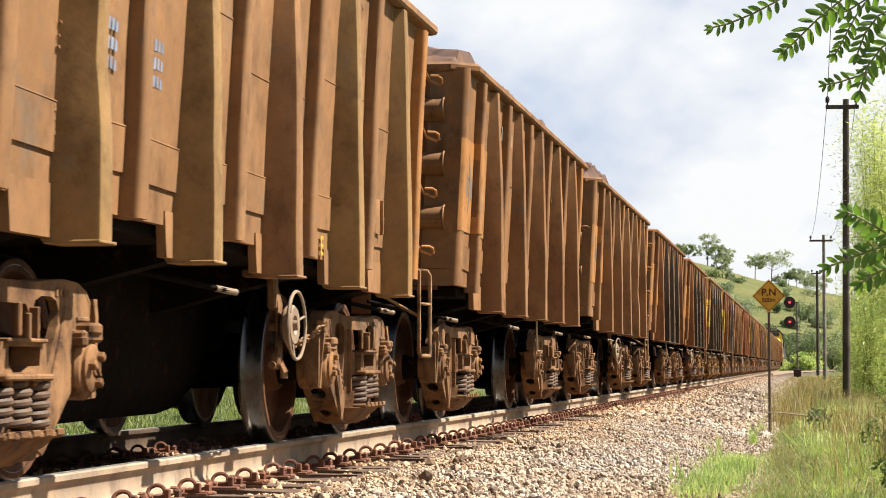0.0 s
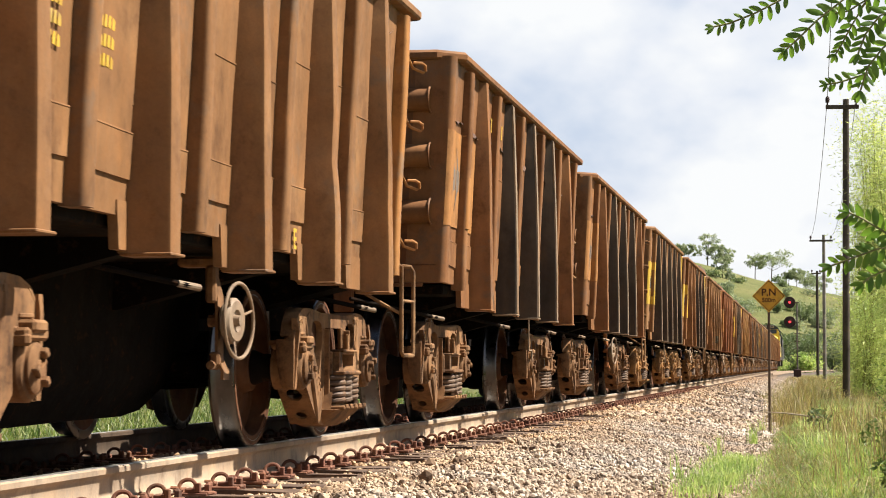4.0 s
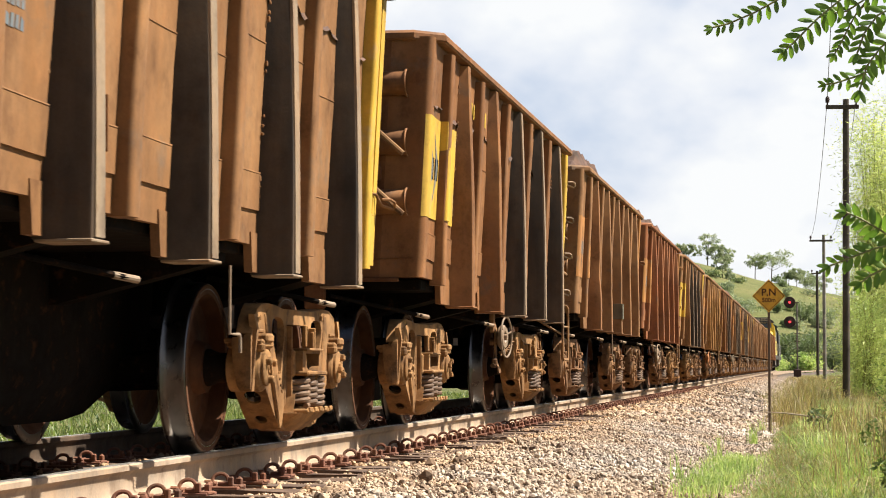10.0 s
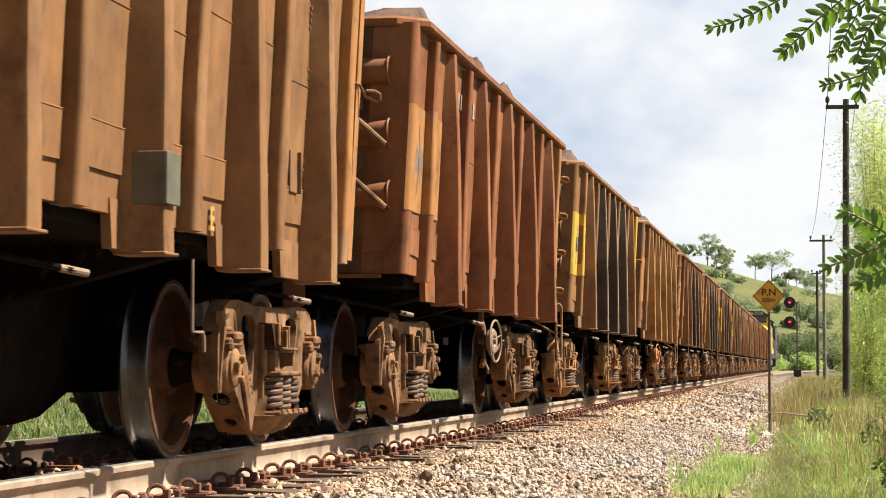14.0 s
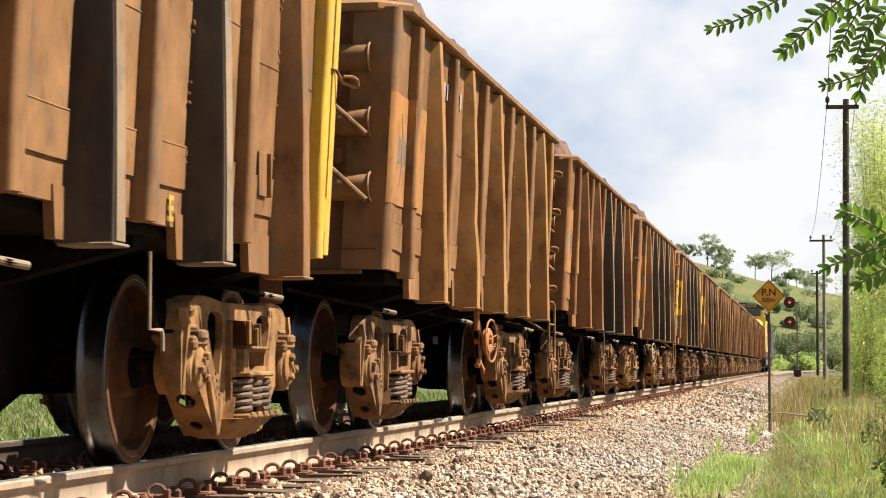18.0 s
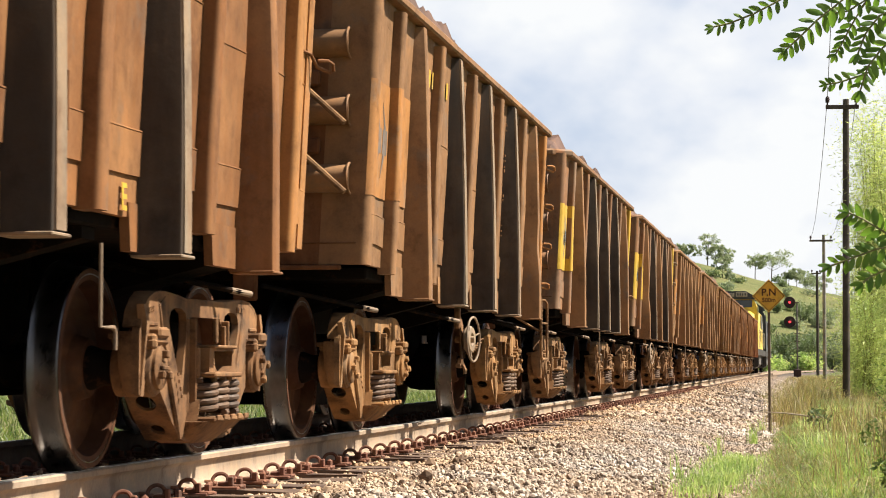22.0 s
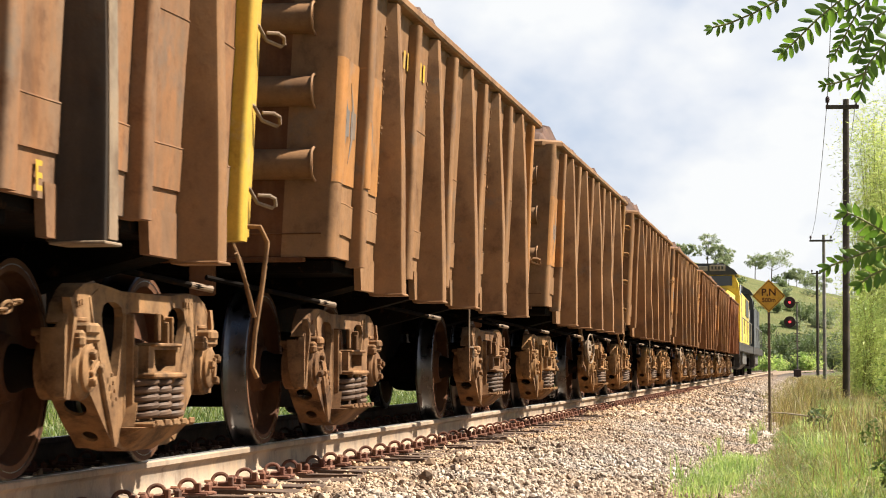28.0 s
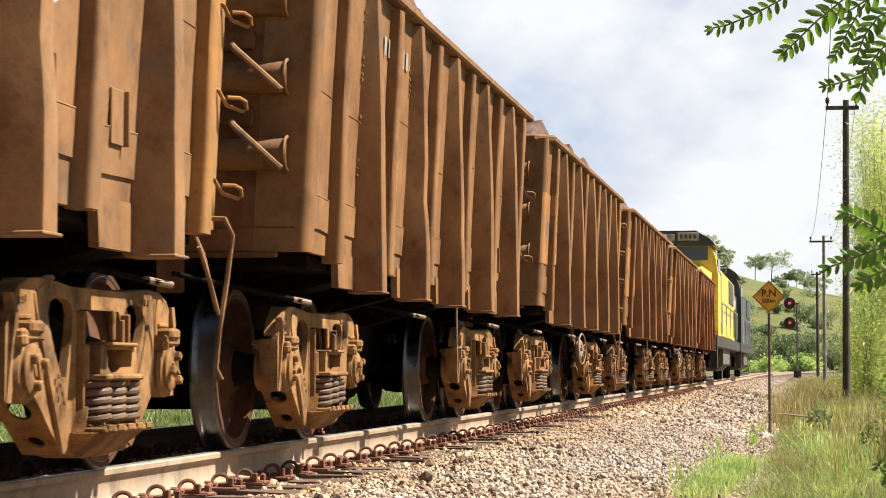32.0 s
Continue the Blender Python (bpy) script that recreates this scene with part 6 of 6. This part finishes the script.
# dark thicket at the foot of the hill, and scrub on its slope
for i, (bx, yy, w, h, m) in enumerate([(-6.5, 330, 6, 6.0, 0), (-4.6, 322, 6, 6.8, 0), (-2.6, 315, 5.5, 5.6, 0), (-0.8, 320, 6, 6.2, 0), (1.2, 310, 6, 5.6, 0), (3.4, 300, 6, 6.0, 0), (-3.2, 250, 5, 2.2, 2), (-0.4, 245, 5, 2.0, 2), (-5.2, 270, 4, 2.0, 2),
                                       (6.0, 280, 7, 7.0, 1), (-9.5, 345, 7, 7.0, 0), (-13.0, 370, 7, 6.0, 0), (-11.5, 425, 5, 3.4, 1), (-16.0, 440, 5, 3.6, 1), (-6.0, 440, 5, 3.0, 1), (-1.0, 430, 6, 3.4, 0), (2.5, 420, 6, 3.6, 1), (9.0, 300, 9, 8.0, 0)]):
    bush(bx, yy, w, h, (DARKLEAF, HAZYLEAF, FRESHGRASS)[m], 60 + i, 2600, 0.16, ("dark green thicket at the foot of the hill", "green scrub on the grassy hillside", "bright low shrub beyond the track")[m])


# scattered scrub over the hillside
_sr = random.Random(77)
for i in range(34):
    yy = _sr.uniform(380, 505)
    bx = _sr.uniform(-0.052, 0.004) * yy
    bush(bx, yy, _sr.uniform(2.2, 5.0), _sr.uniform(1.0, 2.6), DARKLEAF if i % 3 else HAZYLEAF, 400 + i, 420, 0.22, "low dark scrub scattered over the grassy hillside", "hillside_scrub")


def willowy(x, y, h, w, seed, count):
    """Tall arching stems with fine drooping yellow-green leaves."""
    r = np.random.RandomState(seed)
    z0 = ground_z(x, y)
    t = thing("bamboo_clump", "tall yellow-green bamboo clump with fine drooping leaves", "bamboo", "bamboo clumps beside the poles", at=pose(x, y, z0))
    vs, fs = [], []
    stems = []
    for i in range(26):
        a, rr = r.uniform(0, 6.28), w * r.uniform(0.15, 1.0)
        hh = h * r.uniform(0.55, 1.0)
        p = [(0.25 * math.cos(a), 0.25 * math.sin(a), -0.1), (rr * 0.25 * math.cos(a), rr * 0.25 * math.sin(a), hh * 0.5), (rr * 0.6 * math.cos(a), rr * 0.6 * math.sin(a), hh * 0.9), (rr * math.cos(a), rr * math.sin(a), hh * 0.93)]
        part("stem", Geo().tube(p, 0.015, 5, radii=[0.02, 0.015, 0.008, 0.003]), BAMBOOSTEM, t)
        stems.append(p)
    for i in range(count):
        p = stems[r.randint(len(stems))]
        k = r.choice(3, p=(0.38, 0.40, 0.22))
        u = r.rand()
        c = np.array(p[k]) * (1 - u) + np.array(p[k + 1]) * u
        c = c + r.normal(size=3) * (0.34, 0.34, 0.36)
        d = r.normal(size=3) * (1, 1, 0.6) + (0, 0, -0.5)
        d /= np.linalg.norm(d)
        s = r.uniform(0.04, 0.08)
        q = np.cross(d, r.normal(size=3))
        q /= np.linalg.norm(q)
        o = len(vs)
        vs += [tuple(c), tuple(c + d * s + q * s * 0.17), tuple(c + d * s * 2), tuple(c + d * s - q * s * 0.17)]
        fs.append((o, o + 1, o + 2, o + 3))
    leaf_mesh("foliage", vs, fs, BAMBOO, t)
    return t


BAMBOOSTEM = paint("bamboo_stem", (0.22, 0.24, 0.07), (0.30, 0.30, 0.10), dust=(0.25, 0.22, 0.1), rough=0.6, rustiness=0.0)
for i, (x, y, h, w, n) in enumerate([(2.02, 66.0, 9.2, 0.75, 24000), (2.4, 70.0, 9.0, 1.1, 15000), (1.62, 68.0, 5.6, 0.6, 9000), (2.25, 57.0, 7.6, 0.75, 17000), (2.3, 36.0, 2.6, 1.0, 8000), (2.45, 45.0, 5.6, 1.15, 13000), (1.75, 63.5, 3.2, 0.7, 7000)]):
    willowy(x, y, h, w, 80 + i, n)


# ---- the place: the shrub beside the camera whose leaves hang into view ----
def g_leaflet():
    """A small oval leaf, slightly folded along its rib."""
    vs, fs = [], []
    prof = [(0.0, 0.0), (0.12, 0.22), (0.35, 0.37), (0.6, 0.39), (0.84, 0.26), (1.0, 0.0)]
    for u, w in prof:
        z = -0.10 * u * u
        vs += [(u, -w * 0.5, z - 0.05 * w), (u, 0.0, z + 0.03), (u, w * 0.5, z - 0.05 * w)]
    for i in range(len(prof) - 1):
        a = i * 3
        fs += [(a, a + 1, a + 4, a + 3), (a + 1, a + 2, a + 5, a + 4)]
    return Geo().add(vs, fs)


SPRAYS = []


def hanging_shrub():
    r = random.Random(12)
    t = thing("leafy_shrub", "young shrub with fresh green pinnate leaves beside the camera", "shrub", at=pose(0, 0, 0))
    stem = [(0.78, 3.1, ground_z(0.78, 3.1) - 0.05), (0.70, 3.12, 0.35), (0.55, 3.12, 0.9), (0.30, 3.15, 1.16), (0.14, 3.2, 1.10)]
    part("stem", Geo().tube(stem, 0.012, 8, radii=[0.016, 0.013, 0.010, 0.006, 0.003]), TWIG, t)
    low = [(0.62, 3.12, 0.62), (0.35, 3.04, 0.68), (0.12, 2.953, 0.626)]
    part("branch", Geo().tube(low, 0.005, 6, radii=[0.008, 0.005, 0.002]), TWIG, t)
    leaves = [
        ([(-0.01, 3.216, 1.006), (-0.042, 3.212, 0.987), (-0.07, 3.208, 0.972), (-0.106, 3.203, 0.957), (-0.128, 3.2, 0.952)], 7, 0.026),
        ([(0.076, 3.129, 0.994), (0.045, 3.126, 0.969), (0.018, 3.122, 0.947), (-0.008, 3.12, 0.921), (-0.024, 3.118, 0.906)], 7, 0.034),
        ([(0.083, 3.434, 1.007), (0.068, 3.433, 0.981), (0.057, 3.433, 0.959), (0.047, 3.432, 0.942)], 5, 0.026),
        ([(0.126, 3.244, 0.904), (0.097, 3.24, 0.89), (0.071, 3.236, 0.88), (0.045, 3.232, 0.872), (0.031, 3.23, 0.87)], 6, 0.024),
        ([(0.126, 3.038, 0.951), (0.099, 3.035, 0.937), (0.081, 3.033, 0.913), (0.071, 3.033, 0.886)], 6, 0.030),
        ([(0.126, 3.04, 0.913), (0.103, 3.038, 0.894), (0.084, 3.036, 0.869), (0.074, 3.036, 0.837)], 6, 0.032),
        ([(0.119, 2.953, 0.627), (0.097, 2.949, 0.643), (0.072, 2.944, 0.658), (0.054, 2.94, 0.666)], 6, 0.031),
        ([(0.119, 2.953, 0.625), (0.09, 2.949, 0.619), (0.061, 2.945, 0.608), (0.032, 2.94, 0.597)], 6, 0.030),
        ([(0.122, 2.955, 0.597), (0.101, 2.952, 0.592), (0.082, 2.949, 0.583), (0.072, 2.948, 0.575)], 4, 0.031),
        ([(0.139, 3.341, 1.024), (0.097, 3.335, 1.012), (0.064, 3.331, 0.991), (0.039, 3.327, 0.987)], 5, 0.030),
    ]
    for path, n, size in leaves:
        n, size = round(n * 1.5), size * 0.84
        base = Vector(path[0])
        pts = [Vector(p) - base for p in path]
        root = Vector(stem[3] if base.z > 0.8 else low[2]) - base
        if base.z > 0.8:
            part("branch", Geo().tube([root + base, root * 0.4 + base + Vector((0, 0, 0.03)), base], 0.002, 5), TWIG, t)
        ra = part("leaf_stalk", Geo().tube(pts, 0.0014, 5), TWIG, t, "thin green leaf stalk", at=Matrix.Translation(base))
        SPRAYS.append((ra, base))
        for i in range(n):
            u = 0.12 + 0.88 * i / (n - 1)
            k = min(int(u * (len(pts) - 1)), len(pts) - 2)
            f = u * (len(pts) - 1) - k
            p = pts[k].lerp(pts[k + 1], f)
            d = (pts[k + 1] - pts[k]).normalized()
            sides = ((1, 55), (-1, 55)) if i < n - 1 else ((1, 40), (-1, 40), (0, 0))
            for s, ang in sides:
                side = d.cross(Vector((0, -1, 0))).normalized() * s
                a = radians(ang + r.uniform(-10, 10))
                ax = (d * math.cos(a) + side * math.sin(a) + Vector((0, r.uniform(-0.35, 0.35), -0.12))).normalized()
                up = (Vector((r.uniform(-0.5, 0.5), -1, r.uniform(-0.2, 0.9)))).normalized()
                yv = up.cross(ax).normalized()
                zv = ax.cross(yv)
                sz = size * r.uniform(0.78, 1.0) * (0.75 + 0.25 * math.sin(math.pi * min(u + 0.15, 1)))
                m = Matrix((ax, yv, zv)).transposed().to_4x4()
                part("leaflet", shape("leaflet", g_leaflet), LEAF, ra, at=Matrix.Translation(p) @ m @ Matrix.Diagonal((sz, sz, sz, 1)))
    return t


TWIG = paint("green_twig", (0.24, 0.26, 0.10), (0.32, 0.31, 0.14), dust=(0.2, 0.15, 0.08), rough=0.6, rustiness=0.0)
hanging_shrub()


PALETWIG = paint("bleached_twig", (0.36, 0.30, 0.22), (0.46, 0.40, 0.31), dust=(0.3, 0.24, 0.17), rough=0.9, rustiness=0.0)


def fallen_branch():
    t = thing("fallen_branch", "thin bare branch with withered dark leaves lying on the grass", "branch", at=pose(-0.35, 28.0, 0))
    g = Geo().tube([(-0.22, 0, -0.10), (0.1, 0.05, -0.12), (0.42, 0.0, -0.16), (0.55, -0.05, -0.17)], 0.008, 6, radii=[0.005, 0.010, 0.013, 0.008])
    part("twig", g, PALETWIG, t)
    r = np.random.RandomState(9)
    vs, fs = leaf_cloud([(0.45, 0, -0.14, 0.10), (0.55, 0, -0.15, 0.13), (0.40, 0, -0.20, 0.10), (0.42, 0, -0.06, 0.06)], 130, 0.032, r)
    leaf_mesh("leaves", vs, fs, DARKLEAF, t)
    g2 = Geo().tube([(0.5, 0, -0.2), (0.5, 0, -0.5)], 0.006, 5)
    part("stub", g2, BARK, t)
    return t


fallen_branch()


def dry_stalks(r):
    y = 24.0 + 10 * r.rand()
    x = 0.62 + 0.35 * r.randn()
    return x, y, ground_z(x, y), 1.0


blades("tall_dry_stalks", 420, dry_stalks, 0.35, 0.75, 0.0045, DRYGRASS, 21, 0.5, "tall brown dry weed stalks")


CINDER = paint("siding_cinders", (0.10, 0.08, 0.065), (0.16, 0.13, 0.10), dust=(0.12, 0.09, 0.06), rough=0.95, streak=False)


# a siding that leaves the main track far ahead
def siding_x(y):
    return XC + 1.0 + 6.5 * smooth_step(150, 330, y) ** 1.2


sid = grid_mesh("siding_ballast", [-1.7, -1.1, 0.0, 1.1, 1.7], [150 + 4 * i for i in range(41)], lambda u, y: -0.26 if abs(u) < 1.5 else -0.5, CINDER)
for v in sid.data.vertices:
    v.co.x += siding_x(v.co.y)
tagged(sid, "dark cinder ballast of a siding far along the line", "ballast", kind="structure")
for dx in (-0.8, 0.8):
    pts = [[(siding_x(y) + dx + ox, y, oz) for ox, oz in ((-0.035, -0.16), (0.035, -0.16), (0.035, -0.02), (-0.035, -0.02))] for y in range(150, 315, 5)]
    tagged(part("rail", Geo().loft(pts), RAILSIDE), "rusty rail of the siding far along the line", "rail", "rails of the siding")


# leafy weeds that close the verge beside the camera
for i, (bx, by, w, h, m) in enumerate([(1.05, 25.5, 0.8, 0.7, 0), (1.3, 30.0, 1.1, 1.0, 0), (1.5, 34.0, 1.2, 1.2, 0), (0.60, 15.4, 0.45, 0.42, 0), (0.80, 18.2, 0.55, 0.55, 0), (0.88, 20.6, 0.5, 0.5, 0)]):
    bush(bx, by, w, h, (WEEDLEAF, FRESHGRASS)[m], 140 + i, 900, 0.030, "low leafy green weed among the verge grass", "weed", 3.2)


def motions():
    """The train rolls by at one speed; each wheelset turns as it goes."""
    for w, k, *at in WAGONS:
        y0 = at[0] if at else FIRST_Y + k * PITCH_Y
        walk(w, [(0, pose(XC, y0, 0)), (16.0, pose(XC, y0 - SPEED * 16.0, 0)), (32.0, pose(XC, y0 - SPEED * 32.0, 0))])
    for i, (ra, base) in enumerate(SPRAYS):
        rows = []
        for j, t in enumerate((0, 3, 6, 9, 11, 13, 16, 19, 21, 23, 26, 28, 30, 32)):
            a = (0.0, 0.6, 0.0, -1.0, 0.3, 0.4, -0.5, 0.1, 0.6, 0.0, -0.6, -0.2, 0.3, 0.1)[j]
            rows.append((t, Matrix.Translation(base + Vector((0.003 * a, 0, -0.002 * a))) @ pose(0, 0, 0, 0, 1.5 * a, 0)))
        walk(ra, rows)
    turn = math.degrees(SPEED / AXLE_R)
    for i, (ax, y) in enumerate(WHEELSETS):
        walk(ax, [(t / 10, pose(0, y, AXLE_R, i * 47 + turn * t / 10)) for t in range(321)])


motions()
